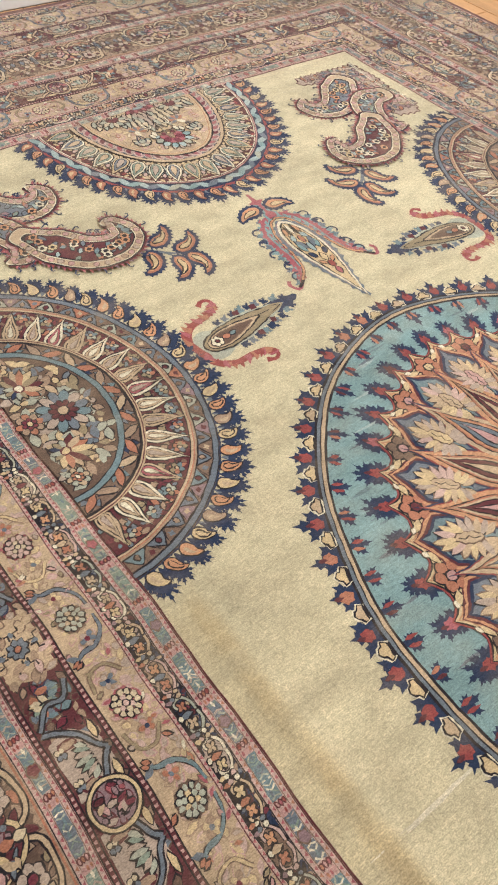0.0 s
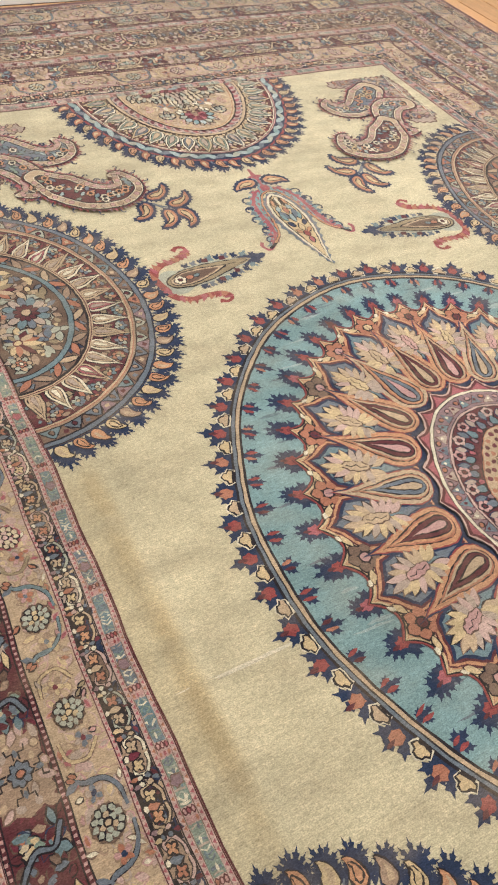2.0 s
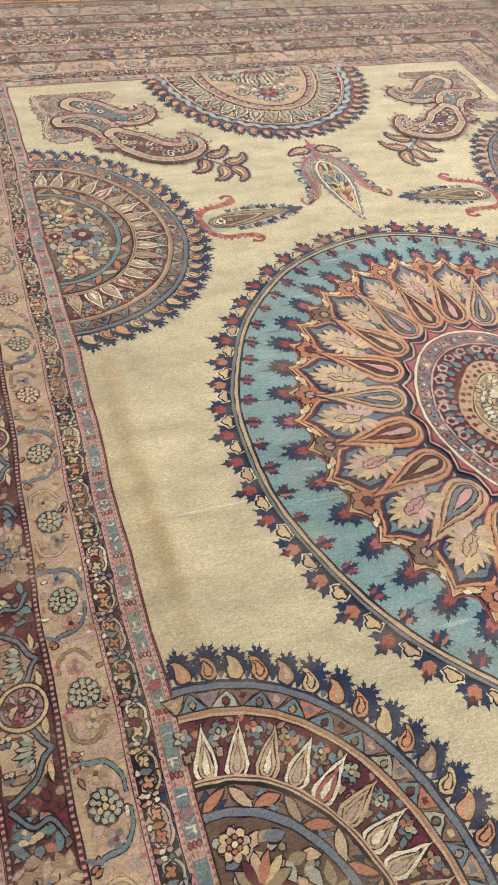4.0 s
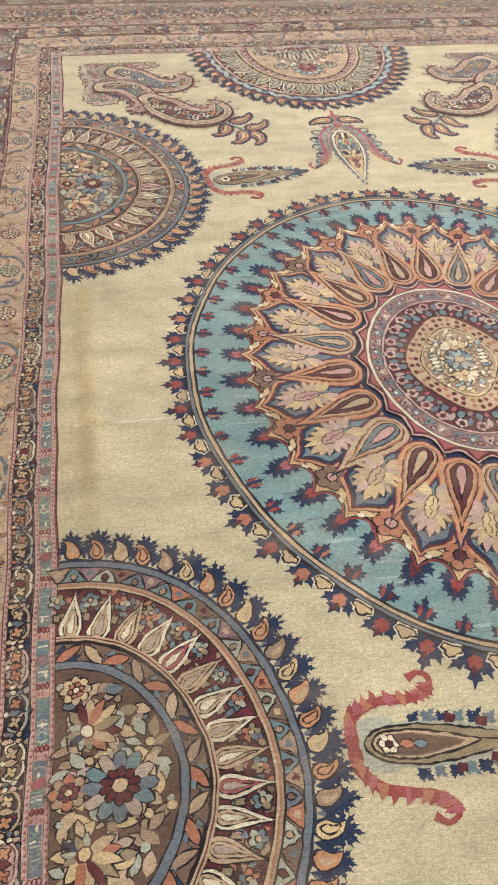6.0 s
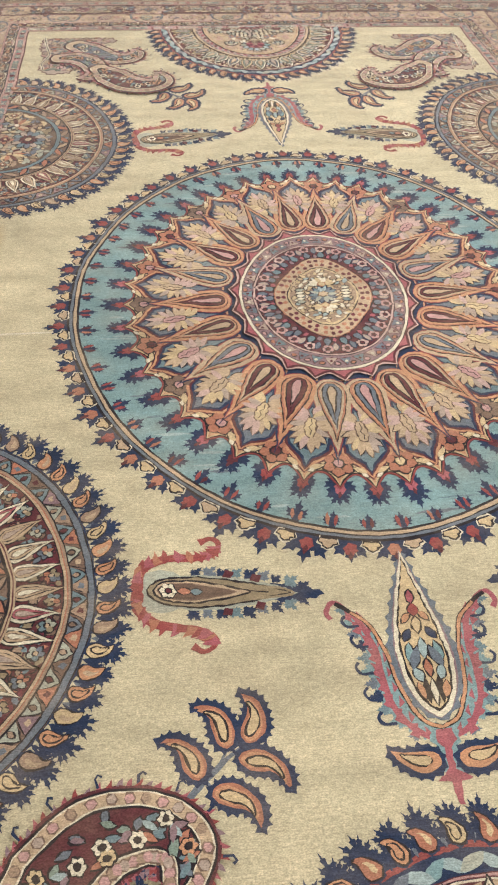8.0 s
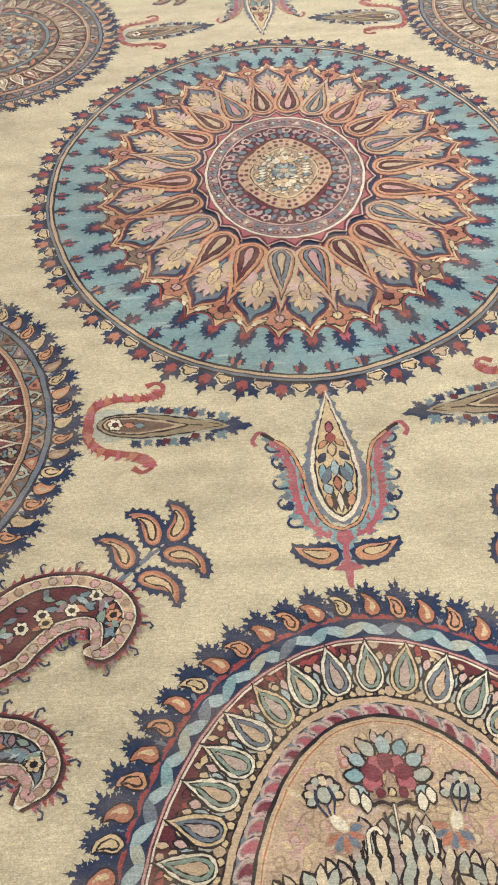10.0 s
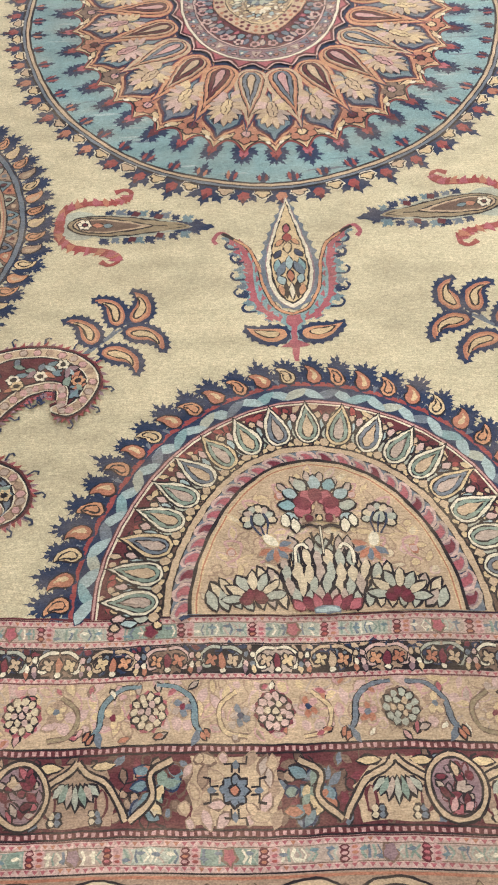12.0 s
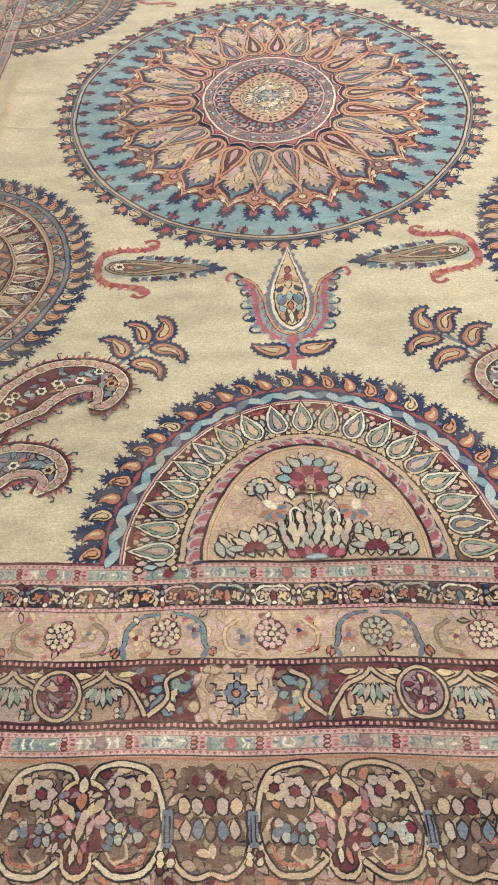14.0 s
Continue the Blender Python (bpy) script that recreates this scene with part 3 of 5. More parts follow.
    c.knot("gold_ring", med, "tan lozenge ring dotted with maroon")
    c = Cloth()
    thicket(c, o, lambda x, y: (x / 0.098) ** 2 + (y / 0.134) ** 2 < 1, (-0.10, 0.10, -0.135, 0.135), 0.019,
            ("ivory", "gold", "ivory", "tan", "gold", "paleblue"), ("black", "brown", "umber"), 32, 3, 1.3, 0.7)
    v = random.Random(3)
    for sy in (-1, 1):
        for j in range(9):
            a = 90 * sy + (-80 + 160 * j / 8)
            c.edged(joined(o, at(0, sy * 0.052, a)), leaf(0.036, 0.017, 5, 0.010), v.choice(("ivory", "gold", "ivory", "tan")), 35 + 0.3 * (j % 2), "black", 0.0018)
        c.edged(joined(o, at(0, sy * 0.056)), oval(0.011, 0.011, 8), "gold", 36.5, "rust", 0.002)
        for j in range(5):
            c.edged(joined(o, at(sy * 0.058, -0.032 + 0.016 * j, 0 if sy > 0 else 180)), leaf(0.028, 0.014, 5), v.choice(("paleblue", "sage", "teal", "ivory")), 35, "black", 0.0016)
    for j in range(14):
        c.edged(joined(o, at(0, 0, j * 360 / 14)), leaf(0.036, 0.013, 5, 0.010), v.choice(("paleblue", "teal", "slate", "sage")), 37 + 0.3 * (j % 2), "navy", 0.0016)
    c.edged(o, saw(oval(0.014, 0.011, 12), 6, 0.004), "tan", 40, "brown", 0.002)
    c.knot("heart_flower", med, "ivory, gold and pale blue flower heart")


medallion()

# -- half medallions at the sides and ends --


def pods(c, m, k, kind, size=1.0):
    """One pod of the leafy fringe, standing along +x."""
    v = random.Random(k)
    for s in (-1, 1):
        c.piece(joined(m, at(0.004 * size, s * 0.026 * size, s * 14)), leaf(0.030 * size, 0.008 * size, 4), v.choice(("navy", "slate", "navy")), 2.2)
        fan(c, joined(m, at(0.030 * size, s * 0.016 * size, s * 48)), 0.030 * size, "navy", 2.4, 4, 120, 0.34)
    fan(c, joined(m, at(0.050 * size, 0.003)), 0.046 * size * v.uniform(0.85, 1.15), "navy", 2.6, 7, 170, 0.27)
    c.piece(joined(m, at(0.004, 0)), saw(oval(0.034 * size, 0.0215 * size, 18, 0.030 * size), 11, 0.003), "navy", 3)
    tilt = v.uniform(-8, 8)
    c.edged(joined(m, at(0.006, 0, tilt)), boteh(0.054 * size, 0.033 * size, 0.48, 18), kind[k % 2], 4, "black", 0.002)
    if k % 2 == 0:
        c.edged(joined(m, at(0.015, 0.001, tilt)), boteh(0.033 * size, 0.014 * size, 0.45, 14), kind[0], 5.4, "black", 0.0022)
    else:
        c.piece(joined(m, at(0.016, -0.002, tilt)), boteh(0.032 * size, 0.012 * size, 0.45, 12), kind[2], 5.4)


def half_oval(a, b, n=60):
    """Half an oval on the line x = 0, b deep and a to either side."""
    t = np.linspace(-np.pi / 2, np.pi / 2, n)
    return np.stack([b * np.cos(t), a * np.sin(t)], 1)


def along(m, a, b, degrees):
    t = radians(degrees)
    n = math.degrees(math.atan2(math.sin(t) / a, math.cos(t) / b))
    return joined(m, at(b * math.cos(t), a * math.sin(t), n))


def half_angles(a, b, count, margin=0.0):
    t = np.linspace(-np.pi / 2, np.pi / 2, 721)
    far = np.concatenate([[0], np.cumsum(np.hypot(np.diff(b * np.cos(t)), np.diff(a * np.sin(t))))])
    s = (np.arange(count) + 0.5) / count * (far[-1] - 2 * margin) + margin
    return [math.degrees(np.interp(x, far, t)) for x in s]


def side_round(m, seed):
    A, B = 0.610, 0.552
    r = lambda f: half_oval(A * f, B * f)
    v = random.Random(seed)
    c = Cloth()
    c.piece(m, r(0.862), "navy", 1)
    c.piece(m, r(0.855), "brown", 2)
    c.line(m, r(0.838), 0.019, "black", 3)
    c.line(m, r(0.839), 0.013, "slate", 4)
    c.piece(m, r(0.822), "umber", 3.5)
    rnd = c.knot("side_medallion", rug, "half medallion in maroon, slate and gold at the side border")
    for k, t in enumerate(half_angles(A * 0.86, B * 0.86, 30, 0.005)):
        c = Cloth()
        pods(c, along(m, A * 0.852, B * 0.852, t), k + seed, ("orange" if k % 3 else "gold", ("gold", "camel", "orange")[k % 3], "tan"), 1.0)
        c.knot("pod", rnd)
    # ring of triangles between two cords
    c = Cloth()
    spots = half_angles(A * 0.79, B * 0.79, 21)
    for k, t in enumerate(spots):
        q = along(m, A * 0.788, B * 0.788, t)
        c.edged(q, [(-0.019, -0.029), (0.006, -0.012), (0.018, 0.0), (0.006, 0.012), (-0.019, 0.029)], ("teal", "slate", "sage")[v.randrange(3)], 5, "black", 0.0024)
        c.edged(joined(q, at(-0.006, 0)), leaf(0.017, 0.012, 5, -0.006), ("umber", "maroon", "camel")[k % 3], 7, "black", 0.0016)
        q = along(m, A * 0.790, B * 0.790, t + (spots[1] - spots[0]) / 2)
        c.edged(q, [(0.018, -0.024), (-0.004, -0.010), (-0.017, 0.0), (-0.004, 0.010), (0.018, 0.024)], ("umber", "rust", "camel", "mauve")[v.randrange(4)], 5, "black", 0.0022)
        c.piece(q, saw(oval(0.006, 0.007, 8, 0.006), 4, 0.003), ("maroon", "slate", "tan")[k % 3], 7)
    c.line(m, r(0.747), 0.021, "black", 8)
    c.line(m, r(0.753), 0.007, "camel", 9)
    c.line(m, r(0.739), 0.006, "tan", 9.2)
    c.line(m, r(0.747), 0.003, "rust", 9.4)
    c.knot("triangle_ring", rnd, "ring of grey-blue and brown triangles between cords")
    c = Cloth()
    c.piece(m, r(0.735), "maroon", 7)
    thicket(c, m, lambda x, y: x > 0.006 and 1.0 < (x / (B * 0.60)) ** 2 + (y / (A * 0.60)) ** 2 and (x / (B * 0.722)) ** 2 + (y / (A * 0.722)) ** 2 < 1, (0.0, 0.42, -0.46, 0.46), 0.018, ("rust", "camel", "slate", "maroon", "olive", "teal", "wine", "umber"), ("black", "maroon"), 7.2, seed)
    tagged(c.knot("maroon_ring", rnd), kind="stuff")
    spots = half_angles(A * 0.62, B * 0.62, 18)
    for k, t in enumerate(spots):
        c = Cloth()
        q = along(m, A * 0.528, B * 0.528, t)
        red = k % 5 == 3
        for j, (f, yarn) in enumerate(((1.12, "black"), (1.0, "ivory" if k % 3 else "tan"), (0.72, "black"), (0.62, "rose" if red else "tan"), (0.38, "umber"), (0.28, "ivory" if k % 2 else "dust"))):
            c.piece(joined(q, at((1 - f) * 0.021, 0)), tear(0.116 * (0.24 + 0.76 * f), 0.046 * f, 24, 0.22, 1.75), yarn, 9 + j)
        c.knot("drop", rnd, "ivory drop outlined in black")
        c = Cloth()
        q = along(m, A * 0.665, B * 0.665, t + (spots[1] - spots[0]) / 2)
        for j in range(5):
            c.edged(joined(q, at(0.012, 0, 72 * j + 20 * (k % 3))), oval(0.009, 0.0065, 7, 0.010), ("rust", "slate", "sage", "teal", "olive")[(k + j // 2) % 5], 8 + 0.1 * j, "black", 0.0018)
        c.edged(joined(q, at(0.012, 0)), oval(0.005, 0.005, 7), "tan", 9.4, "black", 0.0014)
        for s2 in (-1, 1):
            c.edged(joined(q, at(-0.018, s2 * 0.006, 180 + s2 * 30)), leaf(0.022, 0.010, 5), "olive" if k % 2 else "camel", 8.6, "black", 0.0016)
        c.knot("small_flower", rnd)
    c = Cloth()
    c.piece(m, r(0.545), "black", 15)
    c.line(m, r(0.535), 0.011, "tan", 16)
    c.line(m, r(0.535), 0.003, "maroon", 16.4)
    c.piece(m, r(0.518), "black", 16)
    c.piece(m, r(0.512), "umber", 16.2)
    spots = half_angles(A * 0.475, B * 0.475, 17)
    for k, t in enumerate(spots):
        q = along(m, A * 0.476, B * 0.476, t)
        c.edged(joined(q, at(0, 0, 52 if k % 2 else -52)), leaf(0.058, 0.020, 6, -0.029), ("rust", "camel", "rust", "tan")[k % 4], 18, "black", 0.0024)
        for f, w in ((0.498, 1), (0.452, -1)):
            c.edged(along(m, A * f, B * f, t + w * 2.6), [(-0.010 * w, -0.012), (0.008 * w, 0.0), (-0.010 * w, 0.012)], ("slate", "navy", "teal")[k % 3], 17, "black", 0.0016)
    c.line(m, r(0.434), 0.020, "black", 20)
    c.line(m, r(0.434), 0.014, "teal" if seed % 2 else "slate", 20.4)
    c.knot("lozenge_ring", rnd, "ring of rust leaves inside a blue-grey cord")
    # flower core
    c = Cloth()
    c.piece(m, r(0.424), "brown", 19)
    core = lambda x, y: x > 0.010 and (x / (B * 0.395)) ** 2 + (y / (A * 0.395)) ** 2 < 1
    thicket(c, m, core, (0.0, 0.24, -0.26, 0.26), 0.023, ("gold", "camel", "sage", "olive", "tan", "gold", "dust", "tan", "sage", "slate"), ("black", "black", "brown"), 20, seed, 1.8, 0.9)
    tagged(c.knot("flower_ground", rnd, "dense ochre and sage leaves"), kind="stuff")
    for x, y, rad, n, outer, middle, heart in ((0.122, 0.0, 0.070, 12, ("slate", "dust", "teal"), "maroon", "tan"), (0.030, 0.0, 0.036, 8, ("rust", "camel"), "wine", "gold"),
                                              (0.040, 0.205, 0.030, 8, ("tan", "gold"), "rust", "ivory"), (0.040, -0.205, 0.030, 8, ("tan", "sage"), "rust", "ivory")):
        c = Cloth()
        bloom(c, joined(m, at(x, y)), rad, outer, middle, heart, 23, n)
        c.knot("rosette", rnd)
    for s2 in (-1, 1):
        c = Cloth()
        q = joined(m, at(0.060, s2 * 0.118, s2 * 38))
        for j in range(9):
            a = -88 + 22 * j
            c.edged(joined(q, at(0, 0, a)), leaf(0.066 - 0.014 * abs(j - 4) / 4, 0.020, 6, 0.006), ("gold", "rust", "tan", "maroon", "olive")[(j + (s2 > 0)) % 5], 23 + 0.35 * (j % 2), "black", 0.002)
        for j in range(5):
            c.edged(joined(q, at(0, 0, 120 + 30 * j)), leaf(0.036, 0.014, 5, 0.004), ("sage", "olive", "navy")[j % 3], 23.2, "black", 0.0018)
        c.edged(q, oval(0.010, 0.012, 8), "ivory" if s2 > 0 else "gold", 25, "maroon", 0.003)
        c.line(q, bent((0, 0), (-0.03, s2 * 0.018), (-0.05, -s2 * 0.006), n=10), 0.004, "black", 22.8)
        c.knot("lily", rnd, "rust and ochre lily outlined in black")


for n, (sx, sy) in enumerate(((-1, 1), (-1, -1), (1, 1), (1, -1))):
    side_round(at(sx * FIELD_X, 1.083 if sy > 0 else -1.108, 0 if sx < 0 else 180), 11 * n + 1)


def end_round(m, seed):
    sizes = [(0.545, 0.635), (0.475, 0.560), (0.437, 0.513), (0.430, 0.506), (0.308, 0.392), (0.288, 0.374), (0.255, 0.350), (0.238, 0.335)]
    r = lambda k: half_oval(*sizes[k])
    c, v = Cloth(), random.Random(seed)
    c.piece(m, half_oval(0.497, 0.585), "navy", 1)
    c.piece(m, half_oval(0.485, 0.572), "red", 2)
    c.piece(m, r(1), "navy", 3)
    rnd = c.knot("end_medallion", rug, "half medallion with blue wave ring and flower vase at the end border")
    for k, t in enumerate(half_angles(0.48, 0.567, 30, 0.004)):
        c = Cloth()
        pods(c, along(m, 0.478, 0.562, t), k + seed, ("orange" if k % 3 else "gold", "orange" if k % 4 == 1 else "rust", "gold"), 1.0)
        c.knot("pod", rnd)
    c = Cloth()
    for k, t in enumerate(half_angles(0.457, 0.537, 44)):
        c.edged(joined(along(m, 0.457, 0.537, t), at(0, 0, 62 if k % 2 else -62)), leaf(0.062, 0.024, 6, -0.031), "paleblue" if k % 2 else ("sky", "sage", "slate")[k % 3], 4, "navy", 0.002)
    c.line(m, r(2), 0.009, "maroon", 7)
    c.line(m, r(2), 0.004, "pink", 8)
    c.knot("wave_ring", rnd, "light blue leaf wave on navy")
    c = Cloth()
    c.piece(m, r(3), "maroon", 6)
    inner = half_oval(0.392, 0.470)
    c.piece(m, inner, "brown", 7)
    thicket(c, m, lambda x, y: x > 0.006 and 1.0 < (x / 0.40) ** 2 + (y / 0.318) ** 2 and (x / 0.466) ** 2 + (y / 0.388) ** 2 < 1, (0.0, 0.48, -0.4, 0.4), 0.019, ("green", "paleblue", "tan", "gold", "slate", "ivory"), ("black",), 7.3, seed)
    thicket(c, m, lambda x, y: x > 0.006 and 1.0 < (x / 0.478) ** 2 + (y / 0.40) ** 2 and (x / 0.500) ** 2 + (y / 0.424) ** 2 < 1, (0.0, 0.51, -0.43, 0.43), 0.019, ("tan", "gold", "maroon", "red"), ("black", "maroon"), 7.3, seed)
    c.line(m, r(3), 0.004, "ivory", 8)
    tagged(c.knot("drop_ring_ground", rnd), kind="stuff")
    spots = half_angles(0.36, 0.44, 19)
    for k, t in enumerate(spots):
        c = Cloth()
        q = along(m, 0.316, 0.400, t)
        for j, (f, yarn) in enumerate(((1.14, "black"), (1.0, "ivory" if k % 4 else "gold"), (0.80, "black"), (0.72, "slate" if k % 3 == 1 else "green"), (0.46, "black"), (0.38, "tan" if k % 2 else "dust"))):
            c.piece(joined(q, at((1 - f) * 0.022, 0)), tear(0.110 * (0.30 + 0.70 * f), 0.054 * f, 22, 0.30), yarn, 10 + j)
        c.knot("drop", rnd, "ivory and slate drop")
        q = along(m, 0.355, 0.436, t + (spots[1] - spots[0]) / 2)
        c = Cloth()
        for x, y, l, w, yarn in ((-0.034, 0.0, 0.022, 0.020, "tan"), (-0.010, 0.0, 0.030, 0.016, "sage"), (0.014, 0.010, 0.030, 0.011, "paleblue"), (0.014, -0.010, 0.030, 0.011, "paleblue"), (0.034, 0.0, 0.024, 0.014, "blush"),
                                 (-0.040, 0.016, 0.016, 0.013, "gold"), (-0.040, -0.016, 0.016, 0.013, "gold"), (0.040, 0.018, 0.018, 0.013, "tan"), (0.040, -0.018, 0.018, 0.013, "gold")):
            c.edged(joined(q, at(x, y)), leaf(l, w, 5, -l / 2), yarn, 8.5, "black", 0.0024)
        c.knot("sprig", rnd)
    c = Cloth()
    c.piece(m, r(4), "black", 15)
    c.piece(m, half_oval(0.304, 0.388), "tan", 16)
    c.piece(m, half_oval(0.291, 0.376), "black", 16.5)
    c.piece(m, r(5), "slate", 17)
    for k, t in enumerate(half_angles(0.271, 0.358, 27)):
        q = along(m, 0.270, 0.357, t)
        c.piece(joined(q, at(0, 0.020)), saw(oval(0.015, 0.007, 10), 5, 0.003), "navy" if k % 3 else "mauve", 17.6)
        c.piece(joined(q, at(-0.018, 0, 10)), swollen(boteh(0.038, 0.024, 0.55, 14), 0.006), "blush" if k % 2 else "dust", 18)
        c.piece(joined(q, at(-0.018, 0, 10)), swollen(boteh(0.036, 0.022, 0.55, 14), 0.0015), "mauve", 18.6)
        c.piece(joined(q, at(-0.017, 0, 10)), boteh(0.034, 0.019, 0.55, 14), "rose" if k % 3 else "wine", 19)
    c.line(m, r(6), 0.007, "black", 20)
    c.piece(m, r(6), "tan", 19)
    c.piece(m, half_oval(0.246, 0.342), "gold", 19.6)
    c.line(m, half_oval(0.242, 0.338), 0.003, "rust", 19.9)
    c.piece(m, r(7), "tan", 20)
    c.knot("boteh_ring", rnd, "ring of small red botehs on grey-blue")
    # faint pink scrolls behind the flowers
    c = Cloth()
    arch = lambda x, y: (x / 0.322) ** 2 + (y / 0.226) ** 2 < 1
    thicket(c, m, lambda x, y: arch(x, y) and x > 0.012, (0.0, 0.33, -0.23, 0.23), 0.024, ("tan", "gold", "tan", "gold", "straw"), ("camel", "gold", "blush", "camel"), 20.3, seed, 1.4, 0.5)
    for s2 in (-1, 1):
        for y0, x0 in ((0.075, 0.262), (0.140, 0.225), (0.178, 0.130), (0.112, 0.130)):
            c.line(m, bent((x0, s2 * y0), (x0 + 0.026, s2 * (y0 + 0.012)), (x0 + 0.020, s2 * (y0 - 0.018)), (x0 - 0.010, s2 * (y0 - 0.014)), (x0 - 0.024, s2 * (y0 + 0.010)), n=16), 0.005, "pink", 21.6)
            c.edged(joined(m, at(x0, s2 * y0)), oval(0.008, 0.007, 7), "blush", 21.8, "rust", 0.0016)
    tagged(c.knot("scroll_ground", rnd, "faint pink scrolls on tan ground"), kind="stuff")
    # heap of pale upright leaves
    c = Cloth()
    for i, (x0, half, n) in enumerate(((0.120, 0.060, 6), (0.092, 0.084, 8), (0.062, 0.122, 12), (0.034, 0.205, 19), (0.008, 0.214, 20))):
        for j in range(n):
            y = -half + 2 * half * (j + 0.5) / n
            c.edged(joined(m, at(x0 + v.uniform(-0.004, 0.004), y, y * 150 + v.uniform(-10, 10))), leaf(v.uniform(0.038, 0.050), v.uniform(0.015, 0.019), 6), v.choice(("sage", "straw", "sage", "dust", "straw")), 22 + i * 0.7 + 0.3 * (j % 2), "black", 0.0030)
    tagged(c.knot("leaf_bed", rnd, "bed of pale sage leaves outlined in black"), kind="stuff")
    c = Cloth()
    for j in range(9):
        a = -112 + 28 * j
        c.edged(joined(m, at(0.230, 0, a)), leaf(0.036, 0.024, 6, 0.044), ("paleblue", "sage", "paleblue", "sky")[j % 4], 26 + 0.4 * (j % 2), "black", 0.0026)
    for j in range(6):
        a = -90 + 36 * j
        c.edged(joined(m, at(0.300 - 0.012 * abs(j - 2.5), (j - 2.5) * 0.024, a * 0.4)), leaf(0.026, 0.013, 5), "dust", 25.4, "black", 0.002)
    for j in range(7):
        c.edged(joined(m, at(0.230, 0, -102 + 34 * j)), oval(0.017, 0.015, 9, 0.031), "wine" if j % 2 else "rose", 28 + 0.4 * (j % 2), "maroon", 0.002)
    c.edged(joined(m, at(0.196, 0)), [(0.0, -0.034), (0.016, -0.030), (0.018, -0.012), (0.050, 0.0), (0.018, 0.012), (0.016, 0.030), (0.0, 0.034), (0.006, 0.0)], "camel", 30, "umber", 0.002)
    c.edged(joined(m, at(0.206, 0)), oval(0.007, 0.006, 8), "gold", 32, "black", 0.002)
    for s2 in (-1, 1):
        c.edged(joined(m, at(0.206, s2 * 0.020)), oval(0.007, 0.007, 7), "wine", 32, "maroon", 0.0015)
        c.line(m, bent((0.184, s2 * 0.004), (0.190, s2 * 0.022), (0.184, s2 * 0.040), n=8), 0.007, "black", 31)
        c.line(m, bent((0.140, s2 * 0.004), (0.156, s2 * 0.018), (0.172, s2 * 0.022), n=8), 0.006, "black", 31)
        c.edged(joined(m, at(0.172, s2 * 0.050, 0)), leaf(0.034, 0.018, 6), "ivory", 29, "black", 0.0024)
        c.edged(joined(m, at(0.200, s2 * 0.068, 0)), oval(0.014, 0.009, 8), "ivory", 29, "black", 0.0022)
        c.line(m, bent((0.104, s2 * 0.056), (0.136, s2 * 0.054), (0.146, s2 * 0.040), (0.136, s2 * 0.030), n=12), 0.010, "black", 28)
        c.line(m, bent((0.104, s2 * 0.056), (0.136, s2 * 0.054), (0.146, s2 * 0.040), (0.136, s2 * 0.030), n=12), 0.006, "ivory", 29)
    c.line(m, [(0.120, 0), (0.19, 0)], 0.007, "black", 29)
    c.line(m, [(0.126, 0), (0.186, 0)], 0.0028, "ivory", 30)
    c.knot("large_flower", rnd, "wine-red flower with pale blue petals")
    for s2 in (-1, 1):
        c = Cloth()
        q = joined(m, at(0.205, s2 * 0.122, s2 * 14))
        for j in range(8):
            a = -105 + 30 * j
            c.edged(joined(q, at(0, 0, a)), oval(0.010, 0.0075, 8, 0.024), ("straw", "sage", "dust")[j % 3], 25 + 0.3 * (j % 2), "black", 0.003)
        c.edged(q, oval(0.014, 0.012, 10), "sage", 26, "black", 0.003)
        for j in (-1, 0, 1):
            c.line(q, bent((-0.038, j * 0.006), (-0.010, j * 0.016), (0.012, j * 0.012), n=8), 0.004, "navy", 27)
        c.knot("side_flower", rnd, "ivory flower outlined in black")
        c = Cloth()
        q = joined(m, at(0.148, s2 * 0.098, s2 * 26))
        for j in range(6):
            c.edged(joined(q, at(-0.006, 0, 100 + 32 * j)), leaf(0.030, 0.013, 5, 0.008), "slate" if j % 2 else "rust", 25, "camel", 0.002)
        c.edged(joined(q, at(0.008, 0, 20)), oval(0.017, 0.010, 10), "ivory", 26, "gold", 0.002)
        c.knot("ivory_bean", rnd, "ivory bud with slate sepals")
        c = Cloth()
        q = joined(m, at(0.028, s2 * 0.134, s2 * 6))
        for j in range(7):
            c.edged(joined(q, at(0, 0, -84 + 28 * j)), leaf(0.042, 0.017, 6, 0.018), "straw" if j % 2 else "sage", 27 + 0.4 * (j % 2), "black", 0.0026)
        for j in range(6):
            c.edged(joined(q, at(-0.006, 0, -75 + 30 * j)), oval(0.010, 0.007, 8, 0.016), "wine" if j % 2 else "maroon", 29 + 0.3 * (j % 2), "maroon", 0.0018)
        c.knot("lotus", rnd, "ivory lotus with wine-red heart")
    c = Cloth()
    for j in range(7):
        c.edged(joined(m, at(0.004, (j - 3) * 0.014, (j - 3) * 14)), leaf(0.036 - 0.002 * abs(j - 3), 0.016, 5), "wine" if j % 2 else "rose", 31 + 0.3 * (j % 2), "maroon", 0.002)
    c.edged(joined(m, at(0.001, 0)), half_oval(0.024, 0.012, 10), "paleblue", 33, "slate", 0.002)
    c.knot("red_foot", rnd, "wine-red foot of the bouquet")


end_round(at(0, -FIELD_Y, 90), 1)
end_round(at(0, FIELD_Y, -90), 31)

# -- tulip finials between the medallion and the ends --


